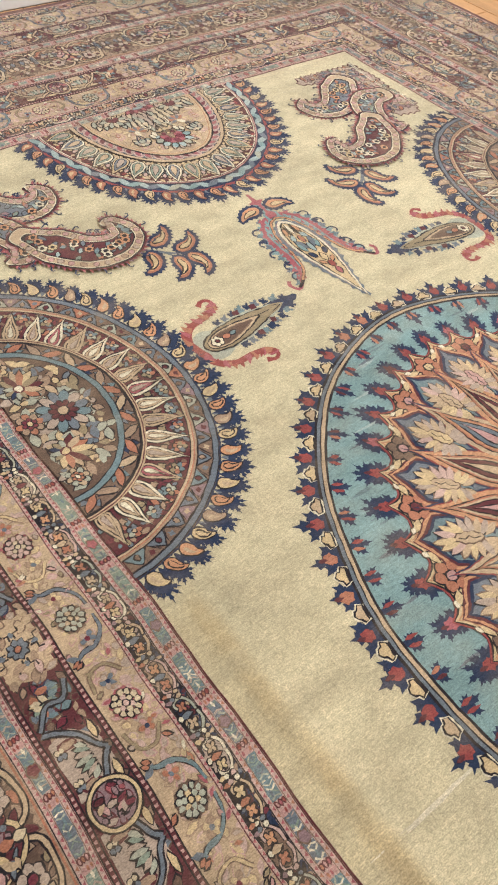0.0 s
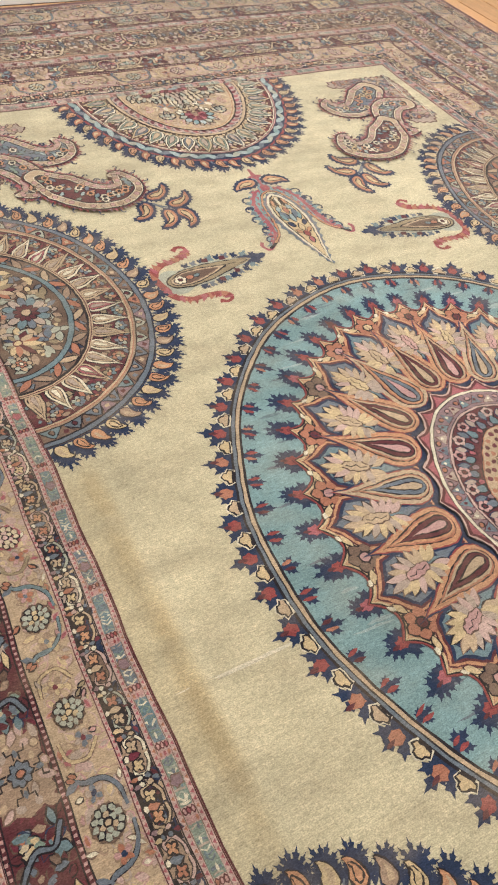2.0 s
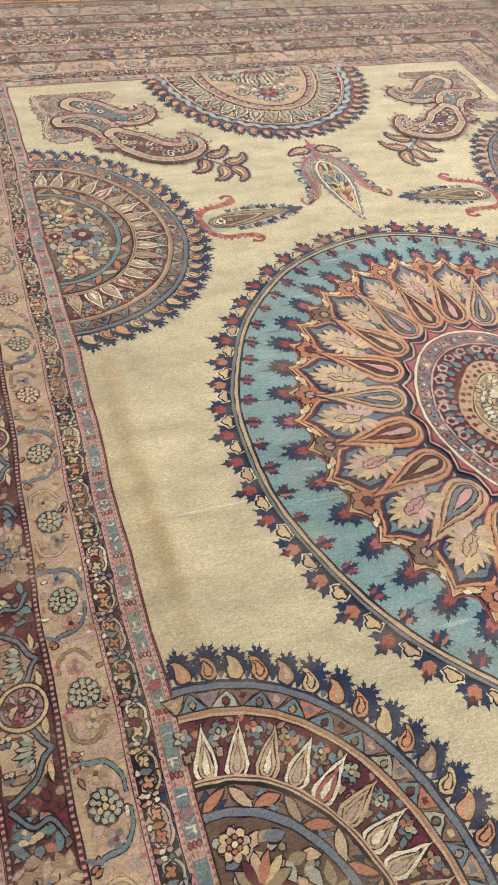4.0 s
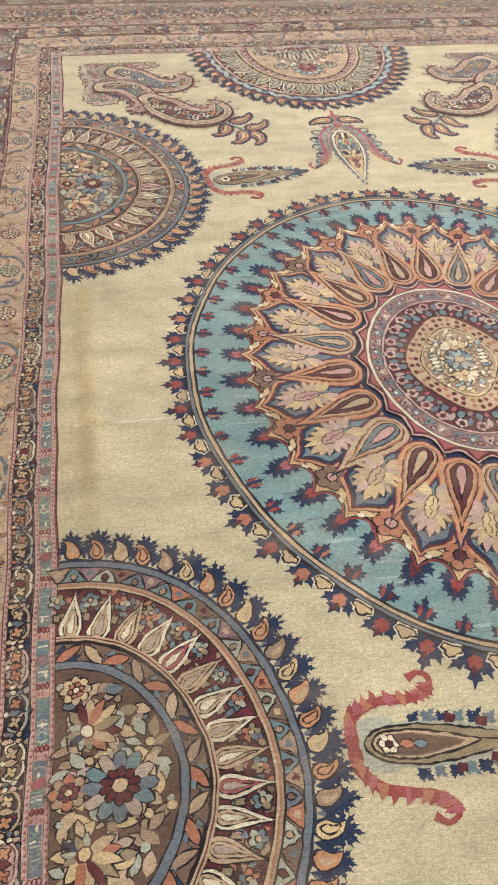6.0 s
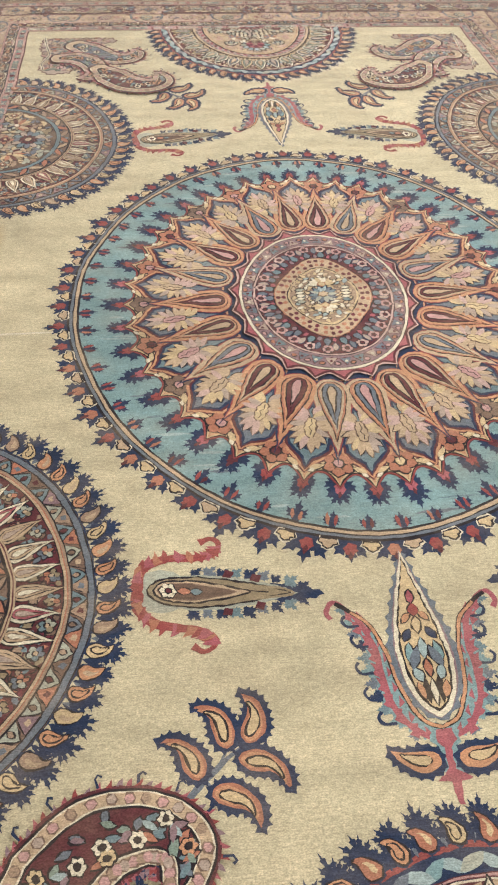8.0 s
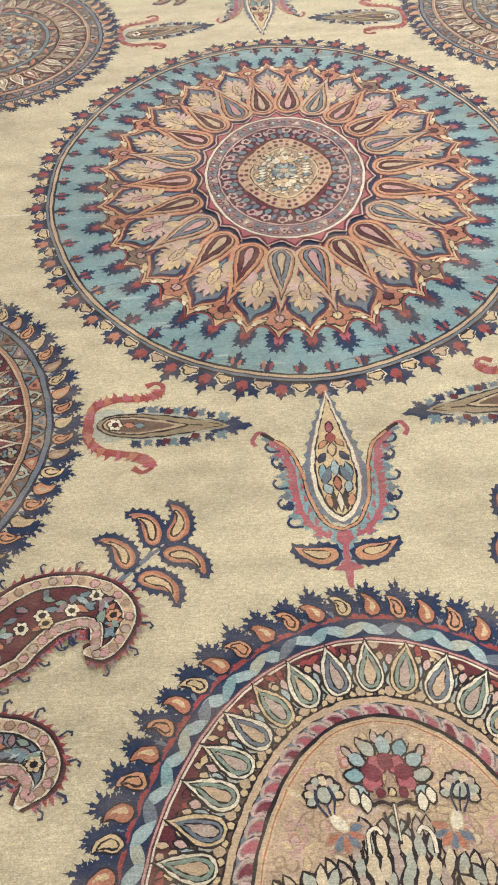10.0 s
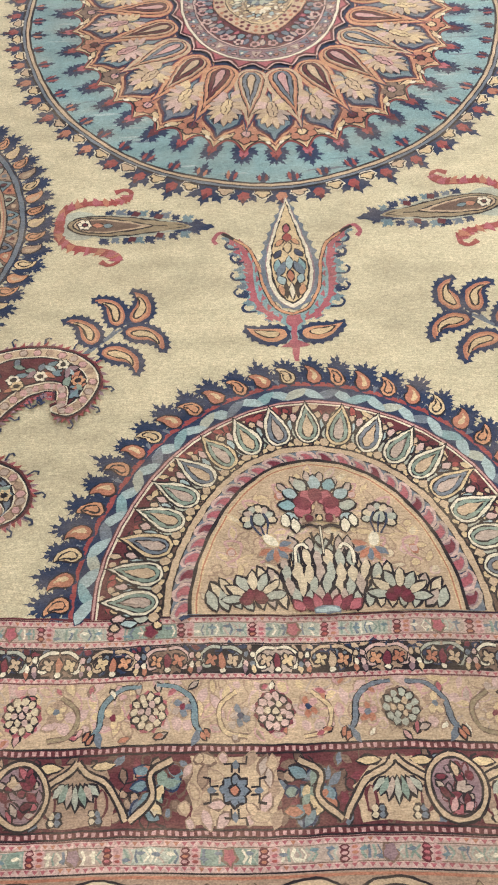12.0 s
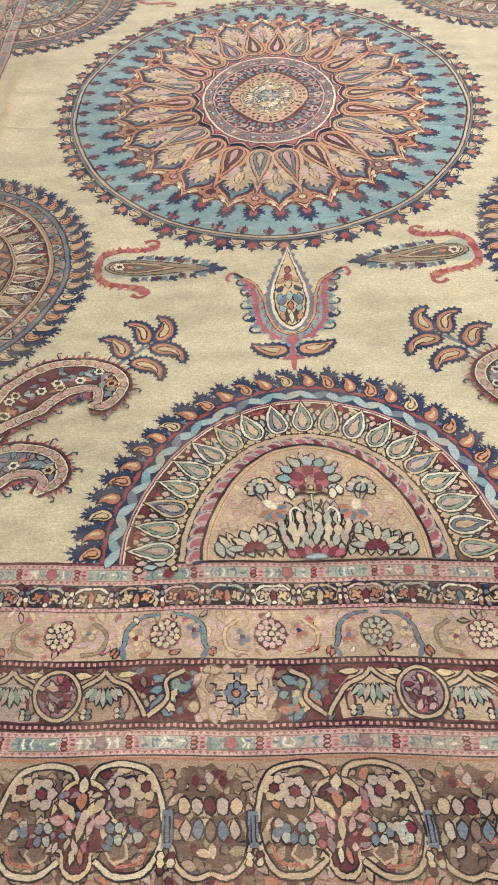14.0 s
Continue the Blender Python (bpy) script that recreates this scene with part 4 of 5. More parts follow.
def finial(m):
    """Drawn with its point at the origin and its stem towards +y."""
    c = Cloth()
    body = [(0, 0), (0.016, 0.07), (0.036, 0.15), (0.052, 0.23), (0.056, 0.30), (0.046, 0.36), (0.026, 0.405), (0, 0.425)]
    ring = bent(*body, n=30)
    ring = np.vstack([ring, ring[-2:0:-1] * (-1, 1)])
    for s in (-1, 1):
        f = lambda *p: [(s * x, y) for x, y in p]
        outer = np.vstack([bent(*f((0.0, 0.475), (0.05, 0.455), (0.100, 0.40), (0.118, 0.33), (0.120, 0.25), (0.134, 0.18), (0.155, 0.14)), n=40),
                           bent(*f((0.145, 0.155), (0.10, 0.20), (0.078, 0.27), (0.066, 0.36), (0.035, 0.425), (0.0, 0.445)), n=40)])
        c.piece(m, saw(outer, 46, 0.007), "sky", 1)
        for k in range(11):
            y = 0.155 + 0.030 * k
            x = np.interp(y, (0.14, 0.25, 0.33, 0.40, 0.455), (0.150, 0.118, 0.116, 0.100, 0.050))
            fan(c, joined(m, at(s * x, y, 0 if s > 0 else 180)), 0.026, ("teal", "sky", "slate", "navy")[k % 4], 1.3 + 0.1 * (k % 3), 3, 110, 0.5)
        c.line(m, bent(*f((0, 0.472), (0.05, 0.45), (0.088, 0.39), (0.098, 0.32), (0.10, 0.25), (0.118, 0.19), (0.15, 0.145), (0.172, 0.135), (0.186, 0.16), (0.178, 0.178)), n=50), 0.012, "rose", 2)
        for k in range(9):
            y = 0.17 + 0.035 * k
            x = np.interp(y, (0.14, 0.25, 0.33, 0.40, 0.455), (0.145, 0.100, 0.097, 0.083, 0.045))
            c.piece(joined(m, at(s * x, y)), [(0, -0.016), (s * 0.018, -0.022), (s * 0.012, -0.004), (s * 0.020, 0.004), (s * 0.002, 0.016)], "rose", 2.5)
            c.piece(joined(m, at(s * (x - 0.012), y)), [(0, -0.012), (s * -0.010, 0.004), (0, 0.014)], "rose", 2.5)
        c.line(m, bent(*f((0, 0.446), (0.036, 0.425), (0.066, 0.355), (0.078, 0.27), (0.098, 0.20), (0.14, 0.155), (0.165, 0.138)), n=40), 0.011, "black", 3)
        c.line(m, bent(*f((0, 0.446), (0.036, 0.425), (0.066, 0.355), (0.078, 0.27), (0.098, 0.20), (0.135, 0.16)), n=40), 0.007, "orange", 4)
        for x, y in ((0.124, 0.235), (0.126, 0.30), (0.118, 0.36), (0.100, 0.415), (0.134, 0.185)):
            c.line(m, bent(*f((x - 0.012, y + 0.012), (x + 0.012, y + 0.012), (x + 0.022, y - 0.004), (x + 0.014, y - 0.016)), n=10), 0.0065, "navy", 3)
        q = joined(m, at(s * 0.018, 0.512, 0 if s > 0 else 180, flip=-s))
        c.piece(q, saw(swollen(boteh(0.095, 0.052, 0.35, 24), 0.009), 15, 0.006), "navy", 3)
        c.piece(q, boteh(0.095, 0.046, 0.35, 20), "orange", 4)
        c.edged(joined(q, at(0.018, 0.003)), boteh(0.058, 0.019, 0.3, 14), "gold", 5, "black", 0.002)
    grown = lambda f, g: (ring - (0, 0.25)) * (f, g) + (0, 0.25)
    c.piece(m, saw(grown(1.26, 1.03), 26, 0.008), "slate", 4)
    c.piece(m, grown(1.08, 1.01), "mauve", 5)
    c.piece(m, grown(1.02, 1.0), "ivory", 6)
    c.piece(m, grown(0.86, 0.93), "black", 7)
    c.piece(m, grown(0.78, 0.90), "gold", 8)
    v = random.Random(2)
    for x, y, a, l, w, yarn in ((0, 0.115, 90, 0.035, 0.016, "rose"), (0, 0.15, 90, 0.035, 0.022, "red"), (-0.01, 0.175, 130, 0.03, 0.014, "orange"), (0.01, 0.175, 50, 0.03, 0.014, "orange"), (0, 0.185, 90, 0.045, 0.018, "gold"),
                              (-0.018, 0.215, 120, 0.035, 0.016, "navy"), (0.018, 0.215, 60, 0.035, 0.016, "navy"), (0, 0.24, 90, 0.05, 0.017, "paleblue"), (-0.012, 0.26, 110, 0.06, 0.02, "slate"), (0.012, 0.26, 70, 0.06, 0.02, "slate"),
                              (-0.026, 0.25, 100, 0.05, 0.016, "sky"), (0.026, 0.25, 80, 0.05, 0.016, "sky"), (0, 0.29, 90, 0.045, 0.016, "rust"), (-0.03, 0.31, 70, 0.035, 0.018, "paleblue"), (0.03, 0.31, 110, 0.035, 0.018, "paleblue"),
                              (-0.014, 0.335, 90, 0.06, 0.008, "black"), (0.014, 0.335, 90, 0.06, 0.008, "black"), (0, 0.34, 90, 0.06, 0.012, "ivory"), (-0.028, 0.345, 80, 0.04, 0.014, "orange"), (0.028, 0.345, 100, 0.04, 0.014, "orange")):
        c.edged(joined(m, at(x, y, a)), leaf(l, w, 5), yarn, 9 + v.random(), "black", 0.0018)
    c.piece(m, saw(np.array([(-0.03, 0.455), (0.03, 0.455), (0.016, 0.50), (0.012, 0.555), (-0.012, 0.555), (-0.016, 0.50)]), 9, 0.006), "sky", 2.2)
    c.piece(m, [(-0.016, 0.45), (0.016, 0.45), (0.02, 0.475), (0.006, 0.49), (0.007, 0.53), (0.034, 0.552), (0.01, 0.556), (0.004, 0.60), (-0.004, 0.60), (-0.01, 0.556), (-0.034, 0.552), (-0.007, 0.53), (-0.006, 0.49), (-0.02, 0.475)], "rose", 3.4)
    c.knot("tulip_finial", rug, "pointed tulip with blue leaves and red stem")


finial(at(0, -1.015, 180, flip=1))
finial(at(0, 1.005, 0))

# -- cypress leaves beside the side medallions --


def cypress(m):
    """Its red calyx at the origin, its point 0.40 along +x."""
    c = Cloth()
    body = drop(0.385, 0.112, 30, 0.02, 0.75)
    c.piece(m, saw(drop(0.15, 0.046, 20, 0.262, 0.75), 9, 0.006), "navy", 2)
    for s in (-1, 1):
        for k in range(9):
            x = 0.120 + 0.030 * k
            y = np.interp(x, body[:15, 0][::-1], body[:15, 1][::-1])
            fan(c, joined(m, at(x, s * (y - 0.006), s * 46)), 0.032 * STRAY.uniform(0.8, 1.2), ("navy", "slate", "navy", "teal")[k % 4], 2 + 0.2 * (k % 3), 3, 90, 0.42)
    c.piece(m, swollen(drop(0.13, 0.11, 20, 0.0, 0.6), 0.004), "sage", 1.5)
    c.piece(joined(m, at(0.008, 0)), drop(0.33, 0.096, 26, 0.014, 0.8), "sage", 3)
    c.edged(joined(m, at(0.012, 0)), drop(0.31, 0.078, 26, 0.012, 1.1), "olive", 4, "black", 0.003)
    c.edged(joined(m, at(0.03, 0)), drop(0.21, 0.056, 22, 0.008, 1.1), "tan", 6, "black", 0.003)
    c.edged(joined(m, at(0.038, 0)), drop(0.17, 0.042, 22, 0.008, 1.1), "brown", 7.2, "umber", 0.002)
    c.line(m, [(0.20, 0.0), (0.24, 0.004), (0.29, 0.0)], 0.003, "black", 6)
    c.line(m, bent((0.25, 0.018), (0.31, 0.012), (0.345, 0.0), (0.31, -0.012), (0.25, -0.018), n=12), 0.006, "olive", 4.5)
    for x, y in ((0.20, 0.05), (0.26, 0.038), (0.20, -0.052), (0.27, -0.036)):
        c.piece(joined(m, at(x, y)), saw(oval(0.011, 0.010, 8), 4, 0.004), "maroon", 5)
    rosette(c, joined(m, at(0.068, 0)), 0.02, 6, "ivory", "maroon", 9)
    c.edged(joined(m, at(0.09, 0.0)), leaf(0.03, 0.018, 5), "rust", 9, "black", 0.0015)
    c.edged(joined(m, at(0.118, 0.0)), leaf(0.026, 0.014, 5), "teal", 9, "black", 0.0015)
    for s in (-1, 1):
        path = bent((0.0, 0.0), (0.004, s * 0.05), (0.05, s * 0.088), (0.13, s * 0.098), (0.165, s * 0.112), (0.172, s * 0.138), (0.152, s * 0.152), (0.128, s * 0.140), n=44)
        c.line(m, path, np.interp(np.arange(len(path)), (0, 14, 30, 36, len(path)), (0.026, 0.021, 0.012, 0.012, 0.020)), "red", 2.6)
        for k in range(1, len(path) - 14, 2):
            q = path[k]
            c.piece(joined(m, at(q[0], q[1], s * 60 + 4 * k * s)), [(-0.012, 0.012), (0.010, 0.012), (0.028, 0.002), (0.008, -0.004), (-0.004, -0.012)], ("rose", "red", "rust")[k % 3], 2.8)
    c.knot("cypress_leaf", rug, "slender gold and navy cypress leaf with red calyx")


for sx in (-1, 1):
    cypress(at(sx * 0.592, -1.088, 0 - 5 if sx < 0 else 185, flip=1))
    cypress(at(sx * 0.605, 1.083, 6 if sx < 0 else 174, flip=1))

# -- sprays of five botehs --


def spray(m):
    """In the rug's own axes for the near left one: the stem's foot at the origin."""
    c = Cloth()
    c.line(m, bent((0.0, 0.0), (0.033, 0.034), (0.088, 0.082), (0.125, 0.107), n=16), np.linspace(0.014, 0.008, 16 + 1)[:len(bent((0.0, 0.0), (0.033, 0.034), (0.088, 0.082), (0.125, 0.107), n=16))], "slate", 1)
    c.line(m, [(0.03, 0.034), (0.036, 0.05)], 0.008, "slate", 1)
    c.line(m, [(0.07, 0.066), (0.095, 0.105)], 0.007, "slate", 1)
    c.line(m, [(0.05, 0.045), (0.06, 0.028)], 0.007, "slate", 1)
    stalk = c.knot("spray", rug, "spray of five small orange botehs on a blue stem")
    for x, y, a, flip in ((0.036, 0.048, 100, 1), (0.095, 0.108, 92, 1), (0.135, 0.116, 62, 1), (0.116, 0.084, -5, -1), (0.058, 0.022, -10, -1)):
        c = Cloth()
        q = joined(m, at(x, y, a, 1.0, flip))
        c.piece(q, saw(swollen(boteh(0.115, 0.050, 0.62, 34), 0.009), 20, 0.007), "navy", 2)
        c.piece(q, boteh(0.113, 0.046, 0.62, 30), "rust", 3)
        c.piece(joined(q, at(0.004, 0)), boteh(0.098, 0.034, 0.58, 26), "orange", 4)
        c.edged(joined(q, at(0.016, 0.002)), boteh(0.072, 0.017, 0.5, 22), "gold", 5, "black", 0.0028)
        c.knot("boteh", stalk)


spray(at(-0.518, -1.580))
spray(np.array([[-1.0, 0, 0.522], [0, 1.0, -1.590]]))
spray(np.array([[1.0, 0, -0.505], [0, -1.0, 1.565]]))
spray(np.array([[-1.0, 0, 0.535], [0, -1.0, 1.555]]))

# -- large corner paisleys --


def paisley(c, m, spine, widths, ground, seed, step):
    """A curling boteh along a spine, widest at its foot: red teeth, two banded cords, flowered ground."""
    p = bent(*spine, n=48)
    fringe, cord, filling = Cloth(), Cloth(), Cloth()
    w = np.interp(np.linspace(0, 1, len(p)), np.linspace(0, 1, len(widths)), widths)
    d = np.gradient(p, axis=0)
    d /= np.linalg.norm(d, axis=1)[:, None]
    nrm = np.stack([-d[:, 1], d[:, 0]], 1)

    def hull(shrink):
        h = np.maximum(w / 2 - shrink, 0.0015)[:, None]
        cut = slice(max(0, int(shrink * 60)), len(p) - max(0, int(shrink * 150)))
        q, g = p[cut], h[cut][:, 0]
        foot = [q[0] - d[cut][0] * g[0] * f for f in (1.0, 0.94, 0.8, 0.5)]
        return np.vstack([foot, q]), np.concatenate([[g[0] * f for f in (0.05, 0.42, 0.72, 0.93)], g]) * 2

    def strip(shrink, yarn, at_step):
        q, width = hull(shrink)
        c.line(m, q, np.maximum(width, 0.002), yarn, at_step)
    strip(-0.006, "maroon", step)
    for side in (-1, 1):
        for k in range(0, len(p) - 3):
            q = p[k] + side * nrm[k] * (w[k] / 2 + 0.008)
            fringe.piece(m, [q - d[k] * 0.007 - side * nrm[k] * 0.004, q + side * nrm[k] * STRAY.uniform(0.006, 0.014) + d[k] * 0.008, q + d[k] * 0.006 - side * nrm[k] * 0.004], ("rose", "red", "mauve")[k % 3], step)
    for k, (s, yarn) in enumerate(((0.0, "black"), (0.0045, "ivory"), (0.0075, "tan"), (0.030, "ivory"), (0.033, "black"), (0.038, ground))):
        strip(s, yarn, step + 1 + k)
    # beads on the tan cord, and small hooks outside
    for side in (-1, 1):
        for k in range(1, len(p) - 2, 2):
            h = w[k] / 2 - 0.0185
            if h > 0.004:
                cord.edged(m, oval(0.0095, 0.0095, 6) + p[k] + side * nrm[k] * h, ("pink", "dust", "pink", "camel")[k // 2 % 4], step + 3.2, "umber", 0.0018)
        for k in range(2, len(p) - 3, 4):
            q = p[k] + side * nrm[k] * (w[k] / 2 + 0.014)
            o, t = side * nrm[k], d[k]
            fringe.line(m, [q - o * 0.006, q + o * 0.012, q + o * 0.018 + t * 0.008, q + o * 0.012 + t * 0.014], 0.005, "navy", step)
    v = random.Random(seed)
    for k in range(2, int(len(p) * 0.84), 2):
        h = w[k] / 2 - 0.044
        if h > 0.002:
            for j in range(3):
                q = p[k] + nrm[k] * v.uniform(-h, h)
                if v.random() < 0.2:
                    rosette(filling, joined(m, at(*q)), 0.016, 6, v.choice(("gold", "ivory", "orange")), "black", step + 8 + 0.05 * j)
                else:
                    filling.edged(joined(m, at(*q, v.uniform(0, 360))), leaf(v.uniform(0.022, 0.034), 0.013, 5, -0.014), v.choice(("slate", "mauve", "rust", "teal", "green", "paleblue")), step + 7 + 0.05 * j, "black", 0.0018)
    ob = c.knot("paisley", rug, f"curling paisley with {'maroon flowered' if ground == 'maroon' else 'grey-blue'} ground and red teeth")
    for nm, cloth in (("tooth_fringe", fringe), ("bead_cord", cord), ("flower_filling", filling)):
        tagged(cloth.knot(nm, ob), kind="stuff")


def corner_paisleys(m, seed):
    """In the axes of the near left corner, from the spray's foot."""
    c = Cloth()
    v = random.Random(seed)
    bed = saw(np.array([(-0.60, -0.60), (-0.42, -0.60), (-0.27, -0.60), (-0.25, -0.56), (-0.40, -0.52), (-0.44, -0.42), (-0.42, -0.32), (-0.46, -0.20), (-0.55, -0.18), (-0.60, -0.24), (-0.585, -0.36), (-0.61, -0.48)]), 44, 0.010)
    c.piece(m, swollen(bed, 0.006), "maroon", 1)
    c.piece(m, bed, "dust", 2)
    thicket(c, m, lambda x, y: True, (-0.59, -0.44, -0.59, -0.21), 0.024, ("tan", "slate", "camel", "rust", "pink", "green", "mauve"), ("black", "brown"), 3, seed)
    thicket(c, m, lambda x, y: True, (-0.44, -0.29, -0.595, -0.55), 0.024, ("tan", "slate", "camel", "rust", "pink", "mauve"), ("black", "brown"), 3, seed)
    c.line(m, bent((-0.60, -0.62), (-0.585, -0.50), (-0.57, -0.40), (-0.595, -0.30), (-0.58, -0.22), n=20), 0.012, "ivory", 4)
    c.line(m, bent((-0.60, -0.62), (-0.585, -0.50), (-0.57, -0.40), (-0.595, -0.30), (-0.58, -0.22), n=20), 0.004, "black", 5)
    bedding = c.knot("corner_palmette", rug, "mauve flowered palmette in the field corner")
    c = Cloth()
    paisley(c, m, [(-0.43, -0.50), (-0.37, -0.45), (-0.27, -0.36), (-0.18, -0.36), (-0.145, -0.415), (-0.175, -0.468)], (0.13, 0.16, 0.14, 0.115, 0.085, 0.02), "slate", seed + 1, 6)
    c = Cloth()
    paisley(c, m, [(-0.51, -0.345), (-0.44, -0.345), (-0.375, -0.30), (-0.33, -0.20), (-0.36, -0.14), (-0.42, -0.13)], (0.10, 0.13, 0.135, 0.12, 0.09, 0.02), "slate", seed + 2, 14)
    c = Cloth()
    paisley(c, m, [(-0.315, -0.215), (-0.255, -0.135), (-0.175, -0.055), (-0.085, -0.040), (-0.025, -0.080), (-0.038, -0.150), (-0.075, -0.160)], (0.10, 0.17, 0.165, 0.14, 0.115, 0.07, 0.02), "maroon", seed + 3, 22)


corner_paisleys(at(-0.488, -1.575), 1)
corner_paisleys(np.array([[-1.0, 0, 0.500], [0, 1.0, -1.585]]), 5)
corner_paisleys(np.array([[1.0, 0, -0.462], [0, -1.0, 1.540]]), 9)
corner_paisleys(np.array([[-1.0, 0, 0.490], [0, -1.0, 1.540]]), 13)

# -- border --
SIDES = {"near": (at(0, -FIELD_Y, 180), -1, -1), "far": (at(0, FIELD_Y, 0), 1, 1), "left": (at(-FIELD_X, 0, 90), -1, 1), "right": (at(FIELD_X, 0, -90), 1, -1)}


def side_frame(side):
    m = SIDES[side][0].copy()
    m[:, 1] *= WIDE[side]
    return m


def half_length(side, d):
    """Half the length of a side's band at the distance d from the field; left and right borders differ a little."""
    if side in ("near", "far"):
        return FIELD_X + d * WIDE["left"], FIELD_X + d * WIDE["right"]
    return FIELD_Y + d * WIDE["near"], FIELD_Y + d * WIDE["far"]


def reach(side, d):
    """From and to, along the side's own +x."""
    a, b = half_length(side, d)
    return {"near": (-b, a), "far": (-a, b), "left": (-a, b), "right": (-b, a)}[side]


def base_strip(c, side, d0, d1, yarn, step):
    m = side_frame(side)
    (a0, b0), (a1, b1) = reach(side, d0), reach(side, d1)
    n = 90
    for k in range(n):
        s, t = k / n, (k + 1) / n
        c.piece(m, [(a0 + (b0 - a0) * s, d0), (a0 + (b0 - a0) * t, d0), (a1 + (b1 - a1) * t, d1), (a1 + (b1 - a1) * s, d1)], yarn, step, 0.0)


def cells(side, d0, d1, pitch):
    """Centres of the repeats along a side."""
    a, b = reach(side, (d0 + d1) / 2)
    n = max(1, round((b - a) / pitch))
    return [a + (b - a) * (k + 0.5) / n for k in range(n)], (b - a) / n


def ribbon(side, d0, d1, name, seed):
    c, m, v = Cloth(), side_frame(side), random.Random(seed)
    w, mid = d1 - d0, (d0 + d1) / 2
    base_strip(c, side, d0, d1, "blush", 1)
    base_strip(c, side, d0 + w * 0.01, d0 + w * 0.05, "maroon", 2)
    base_strip(c, side, d1 - w * 0.06, d1 - w * 0.01, "black", 2)
    base_strip(c, side, d0 + w * 0.23, d0 + w * 0.26, "umber", 2)
    base_strip(c, side, d1 - w * 0.27, d1 - w * 0.24, "umber", 2)
    dots, pd = cells(side, d0, d1, 0.0135)
    for s in dots:
        for d in (d0 + w * 0.09, d1 - w * 0.21):
            c.piece(m, [(s - pd * 0.36, d), (s + pd * 0.36, d), (s, d + w * 0.12)], "rose" if v.random() < 0.8 else "rust", 2, 0.0)
    places, p = cells(side, d0, d1, 0.128)
    lo, hi = d0 + w * 0.27, d1 - w * 0.28
    for k, s in enumerate(places):
        yarn = v.choice(("sage", "sage", "green", "dust") if side in ("near", "far") else ("teal", "slate", "green", "teal"))
        c.piece(m, [(s - p * 0.37, lo), (s + p * 0.37, lo), (s + p * 0.37, hi), (s - p * 0.37, hi)], yarn, 3)
        for j in range(11):
            x = s + p * (-0.33 + 0.066 * j)
            lean = v.uniform(-0.005, 0.005)
            c.line(m, [(x - lean, lo + w * 0.04), (x + lean, mid), (x - lean, hi - w * 0.04)], v.uniform(0.0024, 0.005), v.choice(("sage", "green", "slate", "dust", "ivory", "green")), 4)
            if j % 3 == 1:
                c.piece(m, leaf(0.016, 0.006, 4, -0.008) + (x, v.uniform(lo + w * 0.1, hi - w * 0.1)), v.choice(("teal", "slate", "ivory")), 4.3)
        if k % 2:
            c.edged(joined(m, at(s, mid)), saw(oval(0.010, 0.011, 8), 5, 0.003), v.choice(("mauve", "rose", "wine")), 5, "umber", 0.002)
        x = s + p / 2
        for j in range(6):
            c.edged(m, oval(0.0052, w * 0.050, 6, x + (0.008 if j % 2 else -0.008), lo + (hi - lo) * (0.15 + 0.35 * (j // 2))), v.choice(("rose", "rust", "red", "pink")), 3, "maroon" if j % 2 else "pink", 0.0014)
    c.knot(name, rug, "narrow pink and sage ribbon border")


